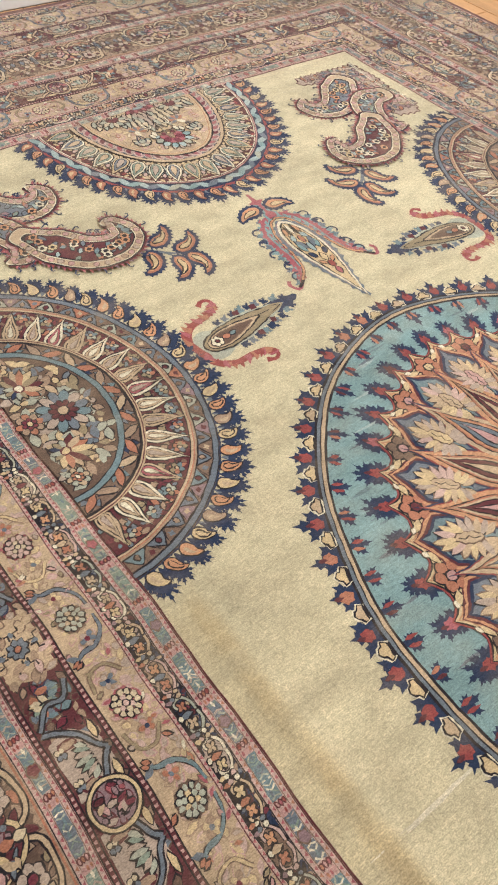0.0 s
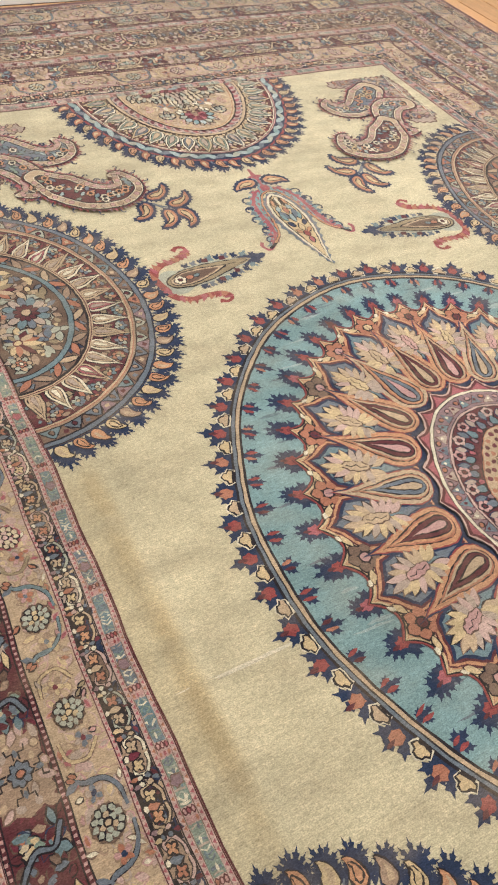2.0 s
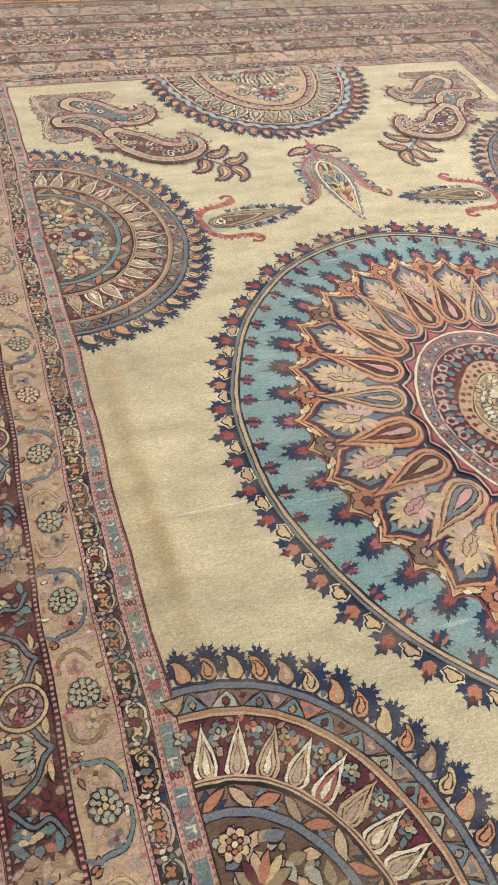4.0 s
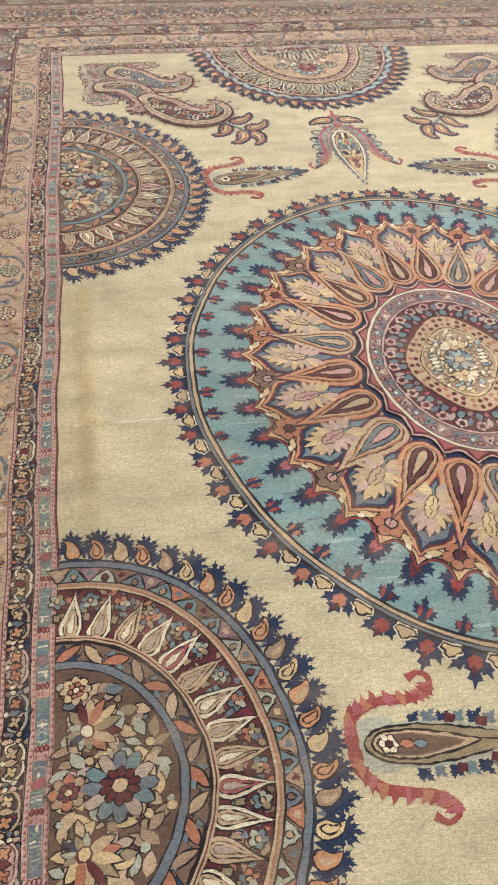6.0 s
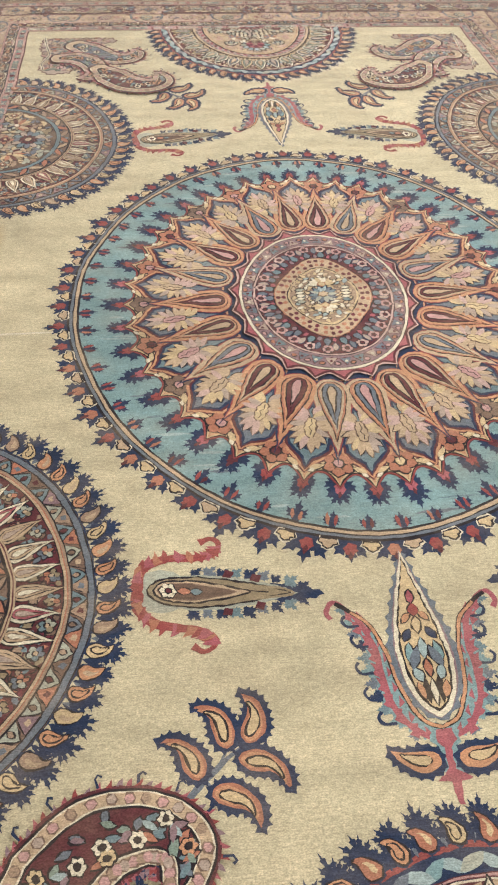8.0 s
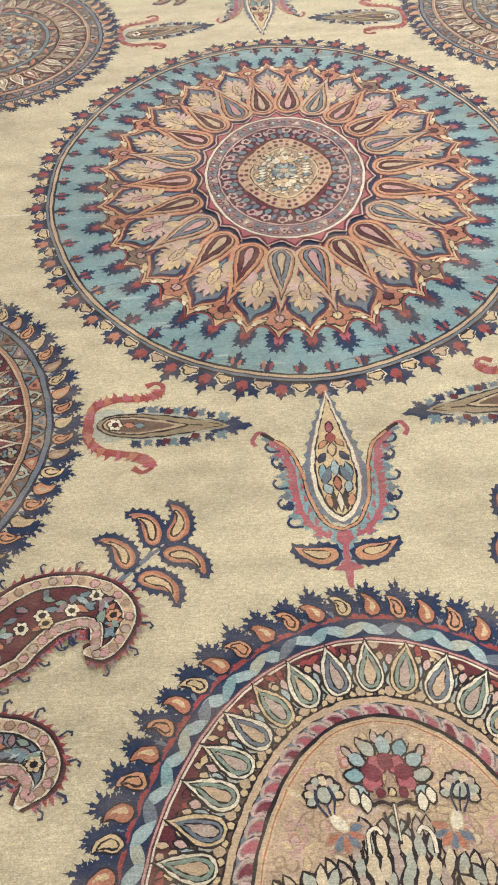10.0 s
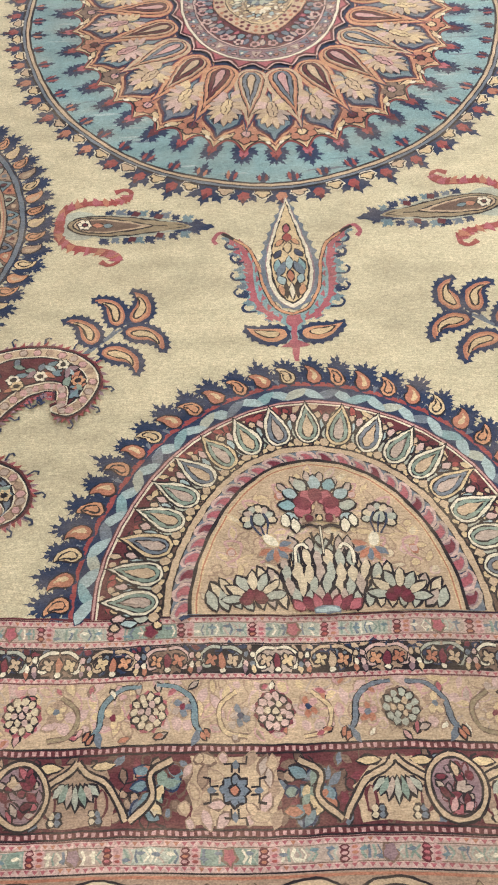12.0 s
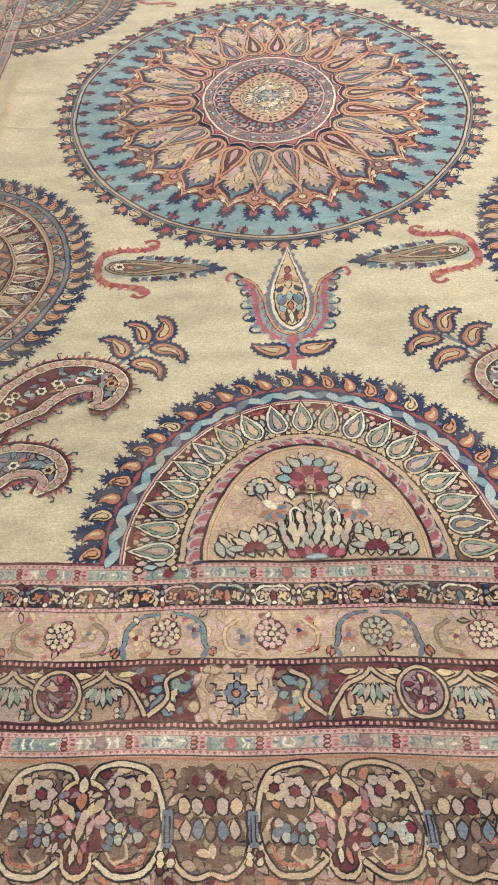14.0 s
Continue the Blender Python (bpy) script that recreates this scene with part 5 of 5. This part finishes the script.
def scroll_guard(side, d0, d1, name, seed):
    c, m, v = Cloth(), side_frame(side), random.Random(seed)
    w, mid = d1 - d0, (d0 + d1) / 2
    base_strip(c, side, d0, d1, "black", 0.3)
    base_strip(c, side, d1 - w * 0.17, d1, "blush", 2)
    base_strip(c, side, d1 - w * 0.05, d1 - w * 0.01, "maroon", 2.4)
    dots, pd = cells(side, d0, d1, 0.0135)
    for s in dots:
        c.piece(m, [(s - pd * 0.36, d1 - w * 0.15), (s + pd * 0.36, d1 - w * 0.15), (s, d1 - w * 0.05)], "rose", 2.6, 0.0)
    a_, b_ = reach(side, mid)
    thicket(c, m, lambda x, y: True, (a_, b_, d0 + w * 0.10, d1 - w * 0.26), 0.014, ("tan", "navy", "maroon", "black", "camel", "slate", "wine", "dust"), ("black", "navy"), 0.6, seed)
    places, p = cells(side, d0, d1, 0.098)
    mid -= w * 0.07
    for k, s in enumerate(places):
        q = joined(m, at(s, mid))
        if k % 2:
            c.piece(q, saw(oval(p * 0.40, w * 0.36, 20), 12, 0.004), v.choice(("camel", "dust", "pink", "umber")), 2)
        pale = ("tan", "ivory", "sage", "blush")[k % 4]
        for s2 in (-1, 1):
            path = bent((s2 * p * 0.02, -w * 0.34), (s2 * p * 0.22, -w * 0.34), (s2 * p * 0.40, -w * 0.10), (s2 * p * 0.34, w * 0.20), (s2 * p * 0.20, w * 0.16), (s2 * p * 0.22, 0.0), n=18)
            c.line(q, path, 0.0095, "black", 3)
            c.line(q, path, 0.0052, pale, 3.6)
            for j in range(4):
                c.edged(joined(q, at(s2 * p * 0.20, w * 0.02, 90 * j + 30)), oval(0.006, 0.0042, 6, 0.0065), ("orange", "gold", "tan", "rust")[(k + (s2 > 0)) % 4], 4, "black", 0.0014)
            c.edged(joined(q, at(s2 * p * 0.42, w * 0.28, 90)), leaf(0.016, 0.009, 4, -0.008), ("rust", "gold", "mauve")[k % 3], 3.8, "black", 0.0014)
        c.edged(joined(q, at(0, w * 0.04, 90)), leaf(0.030, 0.013, 5, -0.014), v.choice(("slate", "wine", "rust", "tan")), 4.4, "black", 0.0016)
        c.edged(joined(q, at(0, w * 0.30)), oval(0.006, 0.005, 6), "ivory", 4.4, "black", 0.0016)
        for j in range(4):
            c.edged(joined(m, at(s + p / 2 + (j % 2 - 0.5) * 0.012, mid + (j // 2 - 0.5) * w * 0.26)), oval(0.0048, 0.006, 6), v.choice(("ivory", "slate", "tan", "blush")), 4, "black", 0.0014)
    c.knot(name, rug, "narrow black guard border with cream scrolls")


def dotted(side, d0, d1, name):
    c, m = Cloth(), side_frame(side)
    base_strip(c, side, d0, d1, "maroon", 0.3)
    base_strip(c, side, d0, d0 + (d1 - d0) * 0.2, "black", 2)
    base_strip(c, side, d1 - (d1 - d0) * 0.2, d1, "black", 2)
    places, p = cells(side, d0, d1, 0.0125)
    for s in places:
        c.piece(m, [(s - p * 0.24, d0 + (d1 - d0) * 0.28), (s + p * 0.24, d0 + (d1 - d0) * 0.28), (s + p * 0.24, d0 + (d1 - d0) * 0.72), (s - p * 0.24, d0 + (d1 - d0) * 0.72)], "pink", 3)
    tagged(c.knot(name, rug, "thin dark line with pale dots"), kind="stuff")


def rosette_band(side, d0, d1, name, seed):
    c, m, v = Cloth(), side_frame(side), random.Random(seed)
    w, mid = d1 - d0, (d0 + d1) / 2
    base_strip(c, side, d0, d1, "tan", 0.3)
    a_, b_ = reach(side, mid)
    thicket(c, m, lambda x, y: True, (a_, b_, d0 + w * 0.08, d1 - w * 0.10), 0.022, ("tan", "dust", "gold", "tan", "blush", "blush", "tan"), ("camel", "tan", "dust", "camel", "pink", "blush"), 0.6, seed, 1.3, 0.6)
    places, p = cells(side, d0, d1, 0.222)
    for k, s in enumerate(places):
        for s2 in (-1, 1):
            if k % 2:
                way = bent((s + s2 * p * 0.46, mid + w * 0.42), (s + s2 * p * 0.38, mid + w * 0.20), (s + s2 * p * 0.35, mid - w * 0.14), (s + s2 * p * 0.22, mid - w * 0.38), (s + s2 * p * 0.06, mid - w * 0.42), n=26)
                c.line(m, way, np.interp(np.arange(len(way)), (0, 8, len(way)), (0.006, 0.013, 0.007)), "black", 3.2)
                c.line(m, way, np.interp(np.arange(len(way)), (0, 8, len(way)), (0.003, 0.010, 0.005)), "slate" if k % 4 == 1 else "teal", 3.6)
                c.piece(joined(m, at(s + s2 * p * 0.40, mid + w * 0.34, 90 + s2 * 30)), leaf(0.036, 0.014, 5, -0.012), "slate", 3.5)
                for j in range(2):
                    c.edged(joined(m, at(s + s2 * p * (0.44 + 0.03 * j), mid + w * (0.40 - 0.05 * j), 60 * s2)), leaf(0.018, 0.008, 4, -0.009), "rust", 3.9, "black", 0.0014)
            else:
                way = bent((s + s2 * p * 0.22, mid + w * 0.40), (s + s2 * p * 0.40, mid + w * 0.30), (s + s2 * p * 0.44, mid - w * 0.04), (s + s2 * p * 0.30, mid - w * 0.30), n=22)
                c.line(m, way, 0.010, "umber", 2.6)
                c.line(m, way, 0.006, "gold" if k % 4 else "olive", 3.0)
            # loose flower between the rosettes
            x = s + s2 * p * 0.27
            q = joined(m, at(x, mid + w * 0.06 * s2))
            for j in range(5):
                c.edged(joined(q, at(0, 0, 72 * j + 25 * k)), oval(0.008, 0.006, 6, 0.011), (("rust", "pink"), ("slate", "dust"), ("gold", "camel"))[(k + (s2 > 0)) % 3][j % 2], 3, "camel", 0.0016)
            c.piece(q, oval(0.006, 0.006, 6), ("navy", "wine", "slate")[k % 3], 4.4)
        for j in range(12):
            x, d = s + v.uniform(-0.5, 0.5) * p, mid + v.choice((-1, 1)) * w * v.uniform(0.26, 0.45)
            c.edged(joined(m, at(x, d, v.uniform(0, 360))), leaf(v.uniform(0.014, 0.024), 0.008, 4, -0.01), v.choice(("rust", "pink", "ivory", "dust", "rose", "olive")), 2.4, v.choice(("umber", "pink", "black", "camel")), 0.0014)
    ob = c.knot(name, rug, "tan border with vines and rosettes")
    for k, s in enumerate(places):
        c = Cloth()
        q = joined(m, at(s, mid))
        pet, inner, back = (("straw", "blush", "rose"), ("sage", "tan", "umber"), ("blush", "straw", "wine"), ("sage", "gold", "brown"))[(k + (v.random() < 0.2)) % 4]
        berries(c, q, w * 0.29, pet, inner, back, 4)
        c.knot("rosette", ob)


def cartouche_band(side, d0, d1, name, seed, flip=1):
    c, m, v = Cloth(), side_frame(side), random.Random(seed)
    w, mid = d1 - d0, (d0 + d1) / 2
    base_strip(c, side, d0, d1, "maroon", 0.3)
    a_, b_ = reach(side, mid)
    thicket(c, m, lambda x, y: True, (a_, b_, d0 + w * 0.1, d1 - w * 0.12), 0.021, ("maroon", "wine", "maroon", "umber", "brown", "slate", "camel"), ("black", "maroon", "brown"), 0.6, seed, 1.2, 0.6)
    places, p = cells(side, d0, d1, 0.70)
    pieces = []
    for k, s in enumerate(places):
        # light square with a cross
        q = joined(m, at(s - p * 0.25, mid, 0, 1, flip))
        h = w * 0.46
        c.piece(q, [(-0.075, -h), (0.075, -h), (0.068, -h * 0.5), (0.08, 0), (0.068, h * 0.5), (0.075, h), (-0.075, h), (-0.068, h * 0.5), (-0.08, 0), (-0.068, -h * 0.5)], v.choice(("tan", "camel", "gold", "tan")), 2)
        thicket(c, q, lambda x, y: abs(x) + abs(y) > 0.05, (-0.066, 0.066, -w * 0.4, w * 0.4), 0.022, ("tan", "camel", "dust", "blush", "tan"), ("camel", "umber", "camel"), 2.1, seed + k)
        for a in range(4):
            for s2 in (-1, 1):
                e = joined(q, at(0, 0, 90 * a))
                c.line(e, [(0.026, s2 * 0.006), (0.040, s2 * 0.006), (0.040, s2 * 0.018), (0.052, s2 * 0.020)], 0.004, "black", 3)
                c.piece(e, leaf(0.016, 0.011, 4, 0.03), "slate", 3)
        rosette(c, q, 0.024, 8, "slate", "rust", 4)
        # blue-green clusters on either side
        for s2 in (-1, 1):
            e = joined(m, at(s - p * 0.25 + s2 * 0.128, mid, 0, 1, flip))
            for j in range(16):
                c.edged(joined(e, at(v.uniform(-0.036, 0.036), v.uniform(-0.38, 0.38) * w, v.uniform(0, 360))), leaf(v.uniform(0.022, 0.034), v.uniform(0.012, 0.018), 5, -0.014), v.choice(("teal", "slate", "green", "maroon", "teal", "rust")), 2 + 0.02 * j, v.choice(("black", "brown", "navy")), 0.0016)
            for j in range(7):
                c.edged(joined(e, at(v.uniform(-0.012, 0.012), w * v.uniform(-0.02, 0.26), v.uniform(40, 140))), leaf(0.022, 0.012, 5, -0.01), v.choice(("straw", "gold", "green")), 3 + 0.02 * j, "black", 0.002)
        # two lilies on tan ground round a ring
        for s2 in (-1, 1):
            e = joined(m, at(s + p * 0.25 + s2 * 0.095, mid, 0, 1, flip))
            c.piece(e, [(-0.06, w * 0.46), (-0.072, 0), (-0.03, -w * 0.40), (0.03, -w * 0.40), (0.072, 0), (0.06, w * 0.46)], ("tan", "camel", "dust")[v.randrange(3)], 2)
            for j in range(7):
                c.edged(joined(e, at((j - 3) * 0.007, -w * 0.12, 90 + (3 - j) * 14)), leaf(0.040 - 0.004 * abs(j - 3), 0.011, 5), ("sage", "dust", "green")[j % 3], 4, "black", 0.002)
            for s3 in (-1, 1):
                c.line(e, bent((0, -w * 0.42), (s3 * 0.016, -w * 0.27), (s3 * 0.05, -w * 0.10), (s3 * 0.075, w * 0.22), (s3 * 0.085, w * 0.42), n=20), 0.015, "black", 4)
                c.line(e, bent((0, -w * 0.42), (s3 * 0.016, -w * 0.27), (s3 * 0.05, -w * 0.10), (s3 * 0.075, w * 0.22), (s3 * 0.085, w * 0.42), n=20), 0.0075, "tan" if side in ("near", "far") else "slate", 5)
                c.edged(joined(e, at(s3 * 0.044, w * 0.16, 90)), oval(0.018, 0.007, 10), "camel", 4, "maroon", 0.003)
                for j in range(4):
                    c.edged(joined(e, at(s3 * 0.034 + (j % 2) * 0.011 - 0.005, w * (0.30 + 0.09 * (j // 2)))), oval(0.0052, 0.0052, 6), "straw" if j % 2 else "slate", 4, "black", 0.0016)
                c.edged(joined(e, at(s3 * 0.045, -w * 0.36, 0)), leaf(0.04, 0.012, 5, -0.02), "gold", 4, "black", 0.002)
        e = joined(m, at(s + p * 0.25, mid, 0, 1, flip))
        c.piece(e, oval(0.040, w * 0.42, 22), "mauve", 5.5)
        thicket(c, e, lambda x, y: (x / 0.034) ** 2 + (y / (w * 0.36)) ** 2 < 1, (-0.04, 0.04, -0.4 * w, 0.4 * w), 0.015, ("rose", "dust", "mauve", "wine"), ("maroon", "black"), 5.7, seed + k)
        c.line(e, oval(0.046, w * 0.44, 26), 0.014, "black", 6, True)
        c.line(e, oval(0.046, w * 0.44, 26), 0.0065, "tan" if side in ("near", "far") else "gold", 6.5, True)
        for j in range(9):
            c.edged(joined(e, at(v.uniform(-0.022, 0.022), v.uniform(-0.26, 0.26) * w, v.uniform(0, 360))), leaf(0.022, 0.011, 5, -0.011), v.choice(("dust", "wine", "pink", "tan", "maroon")), 7 + 0.02 * j, "black", 0.0016)
        # claws that close the cartouche
        for x, s2 in ((s - 0.036, 1), (s - p * 0.5 + 0.036, -1)):
            e = joined(m, at(x, mid, 0, 1, flip))
            c.line(e, bent((s2 * 0.03, w * 0.42), (-s2 * 0.008, w * 0.1), (-s2 * 0.004, -w * 0.22), (-s2 * 0.04, -w * 0.42), n=16), 0.015, "black", 5)
            c.line(e, bent((s2 * 0.03, w * 0.42), (-s2 * 0.008, w * 0.1), (-s2 * 0.004, -w * 0.22), (-s2 * 0.04, -w * 0.42), n=16), 0.0075, "tan" if side in ("near", "far") else "slate", 6)
    c.knot(name, rug, "dark maroon border of cartouches and lilies")


def main_band(side, d0, d1, name, seed):
    c, m, v = Cloth(), side_frame(side), random.Random(seed)
    w, mid = d1 - d0, (d0 + d1) / 2
    base_strip(c, side, d0, d1, "camel", 1)
    base_strip(c, side, d0 + w * 0.01, d0 + w * 0.03, "rust", 2)
    base_strip(c, side, d1 - w * 0.04, d1 - w * 0.02, "rust", 2)
    places, p = cells(side, d0, d1, 0.47)
    heads = []
    for k, s in enumerate(places):
        q = joined(m, at(s, mid, 180))
        c.piece(m, saw(oval(p * 0.33, w * 0.40, 40, s, mid), 20, 0.008), "brown", 1.6)
        c.piece(m, saw(oval(p * 0.17, w * 0.42, 30, s + p / 2, mid), 14, 0.008), ("brown", "umber", "brown")[k % 3], 1.8)
        thicket(c, q, lambda x, y: True, (-p * 0.5, p * 0.5, -0.44 * w, 0.42 * w), 0.021, ("camel", "olive", "camel", "umber", "dust", "olive", "umber", "maroon", "brown", "camel", "tan", "brown", "rust"), ("black", "brown", "brown"), 2.1, seed + k)
        for s2 in (-1, 1):
            # arched straw-coloured scroll over the palmette
            for yarn, wd, st in (("black", 0.016, 4.4), ("straw" if k % 3 else "tan", 0.0085, 5.2)):
                c.line(q, bent((s2 * p * 0.02, w * 0.26), (s2 * p * 0.06, w * 0.40), (s2 * p * 0.16, w * 0.43), (s2 * p * 0.26, w * 0.36), (s2 * p * 0.31, w * 0.12), (s2 * p * 0.32, -w * 0.02), n=30), wd, yarn, st)
                c.line(q, bent((s2 * p * 0.32, -w * 0.12), (s2 * p * 0.30, -w * 0.28), (s2 * p * 0.24, -w * 0.42), (s2 * p * 0.14, -w * 0.43), (s2 * p * 0.07, -w * 0.33), n=24), wd, yarn, st)
                c.line(q, bent((s2 * p * 0.35, -w * 0.20), (s2 * p * 0.38, -w * 0.36), (s2 * p * 0.44, -w * 0.43), (s2 * p * 0.50, -w * 0.40), n=16), wd * 0.9, yarn if st == 4.4 else "tan", st)
            for r_ in ("rust", "red"):
                c.line(q, bent((s2 * p * 0.27, -w * 0.20), (s2 * p * 0.24, -w * 0.33), (s2 * p * 0.15, -w * 0.37), n=12), 0.006 if r_ == "rust" else 0.002, r_, 5.5)
            e = joined(q, at(s2 * p * 0.335, -w * 0.06))
            c.edged(e, [(-0.009, -w * 0.16), (0.009, -w * 0.16), (0.009, w * 0.12), (-0.009, w * 0.12)], "slate", 5, "black", 0.003)
            c.edged(e, [(-0.003, -w * 0.12), (0.003, -w * 0.12), (0.003, w * 0.08), (-0.003, w * 0.08)], "slate", 7, "black", 0.0018)
            for j in range(5):
                c.edged(joined(q, at(s2 * p * 0.335 + (j % 2 - 0.5) * 0.018, -w * (0.28 + 0.05 * (j // 2)))), oval(0.007, 0.007, 6), ("straw", "maroon", "gold")[j % 3], 6, "black", 0.002)
            rosette(c, joined(q, at(s2 * p * 0.165, w * 0.20)), 0.030, 6, "dust", "wine", 5)
            rosette(c, joined(q, at(s2 * p * 0.245, w * 0.24)), 0.025, 6, "tan", "maroon", 5)
            for j in range(8):
                c.edged(joined(q, at(s2 * p * 0.21 + v.uniform(-0.024, 0.024), -w * 0.12 + v.uniform(-0.018, 0.018))), oval(0.0085, 0.009, 7), v.choice(("slate", "sage", "dust", "wine")), 6 + 0.05 * j, "black", 0.002)
            c.edged(joined(q, at(s2 * p * 0.15, -w * 0.26, 20)), saw(oval(0.016, 0.014, 10), 5, 0.003), "umber", 6, "tan", 0.003)
        # small vase between the palmettes
        e = joined(q, at(p / 2, 0))
        for j in range(5):
            c.edged(joined(e, at((j - 2) * 0.024, w * 0.10)), oval(0.011, 0.014, 8), ("tan", "dust", "maroon", "dust", "tan")[j], 5, "black", 0.002)
            c.edged(joined(e, at((j - 2) * 0.022, -w * 0.06, -90)), leaf(0.034, 0.018, 5, -0.012), ("dust", "slate", "umber", "slate", "dust")[j], 5, "black", 0.002)
            c.edged(joined(e, at((j - 2) * 0.026, w * 0.32 - 0.006 * abs(j - 2), 90)), leaf(0.022, 0.016, 5, -0.01), ("umber", "maroon", "dust", "maroon", "umber")[j], 5, "brown", 0.0016)
        heads.append(q)
    ob = c.knot(name, rug, "wide tan main border with scrolls")
    for k, q in enumerate(heads):
        c = Cloth()
        half = [(0, 0.30), (0.030, 0.27), (0.055, 0.16), (0.064, 0.02), (0.092, -0.07), (0.096, -0.14), (0.07, -0.22), (0.034, -0.26), (0.032, -0.36), (0.018, -0.43), (0, -0.455)]
        shape = bent(*[(x, y * w) for x, y in half], n=40)
        shape = np.vstack([shape, shape[-2:0:-1] * (-1, 1)])
        grown = lambda f, g: (shape - (0, -0.06 * w)) * (f * 0.74, g * 0.93) + (0, -0.06 * w)
        c.piece(q, grown(1.24, 1.15), "black", 6)
        c.piece(q, grown(1.18, 1.115), "tan" if k % 2 else "gold", 7)
        c.piece(q, grown(1.02, 1.01), "black", 8)
        c.piece(q, grown(0.95, 0.965), "maroon", 9)
        thicket(c, q, lambda x, y: abs(x) < 0.05 and -0.26 * w < y < 0.2 * w and abs(x) < 0.075 - 0.22 * abs(y + 0.06 * w), (-0.06, 0.06, -0.3 * w, 0.24 * w), 0.017, ("tan", "blush", "mauve", "maroon", "rose", "slate"), ("black", "maroon"), 9.4, seed + k)
        for x, y, a, ln, wd, yarn in ((0, 0.20, 90, 0.026, 0.018, "straw"), (0, 0.06, 90, 0.03, 0.02, "rust"), (-0.022, 0.03, 130, 0.032, 0.016, "tan"), (0.022, 0.03, 50, 0.032, 0.016, "tan"), (-0.026, -0.03, 170, 0.03, 0.016, "pink"),
                                      (0.026, -0.03, 10, 0.03, 0.016, "pink"), (-0.012, -0.02, 110, 0.03, 0.014, "gold"), (0.012, -0.02, 70, 0.03, 0.014, "gold"), (0, -0.20, 90, 0.045, 0.013, "tan"), (-0.014, -0.14, 110, 0.03, 0.012, "pink"),
                                      (0.014, -0.14, 70, 0.03, 0.012, "pink"), (-0.010, -0.36, 80, 0.026, 0.010, "straw"), (0.010, -0.36, 100, 0.026, 0.010, "rust")):
            c.edged(joined(q, at(x, y * w, a)), leaf(ln, wd, 5), yarn, 10, "black", 0.003)
        for s2 in (-1, 1):
            for j in range(4):
                c.edged(joined(q, at(s2 * 0.064 + (j % 2 - 0.5) * 0.016, -0.13 * w + (j // 2 - 0.5) * 0.020)), oval(0.0075, 0.009, 7), "sage" if j % 2 else "slate", 10, "black", 0.002)
        c.knot("palmette", ob, "maroon shield palmette outlined in gold")


BANDS = [(ribbon, 0.0, 0.055, "inner_ribbon"), (scroll_guard, 0.055, 0.117, "inner_guard"), (rosette_band, 0.117, 0.223, "inner_rosette_border"), (dotted, 0.223, 0.239, "dotted_line"),
         (cartouche_band, 0.239, 0.350, "inner_cartouche_border"), (dotted, 0.350, 0.364, "dotted_line"), (ribbon, 0.364, 0.414, "middle_ribbon"), (main_band, 0.414, 0.625, "main_border"),
         (ribbon, 0.625, 0.668, "outer_ribbon"), (dotted, 0.668, 0.680, "dotted_line"), (cartouche_band, 0.680, 0.785, "outer_cartouche_border"), (dotted, 0.785, 0.797, "dotted_line"),
         (rosette_band, 0.797, 0.912, "outer_rosette_border"), (scroll_guard, 0.912, 0.975, "outer_guard")]
for n, side in enumerate(SIDES):
    for k, (weave, d0, d1, nm) in enumerate(BANDS):
        if weave is dotted:
            weave(side, d0, d1, nm)
        else:
            weave(side, d0, d1, nm, 100 * n + k)
    edge = Cloth()
    base_strip(edge, side, 0.975, 0.998, "maroon", 1)
    edge.knot("selvedge", rug, "dark overcast edge")
    edge = Cloth()
    base_strip(edge, side, -0.004, 0.0, "maroon", 4)
    edge.knot("field_line", rug, "thin maroon line round the field")

# ---- floor planks ----
rng = random.Random(8)
plank_meshes = []
for k in range(3):
    ob = slab("plank", (-0.088, -1.09, -0.03), (0.088, 1.09, -PILE), OAK, floor, bevel=0.002)
    plank_meshes.append(ob.data)
    bpy.data.objects.remove(ob)
row = 0
x = X0 + 0.09
while x < X1 - 0.05:
    y = Y0 + 1.09 - (row % 3) * 0.7
    while y < Y1 + 1.0:
        if not (abs(x) < 1.6 and abs(y) < 1.0):
            lo, hi = max(Y0, y - 1.09), min(Y1 - 0.02, y + 1.09)
            if hi - lo > 0.1:
                ob = new("plank", plank_meshes[rng.randrange(3)])
                ob.parent = floor
                ob.location = (x, (lo + hi) / 2, 0)
                ob.scale = (1, (hi - lo) / 2.18, 1)
        y += 2.184
    x += 0.18
    row += 1
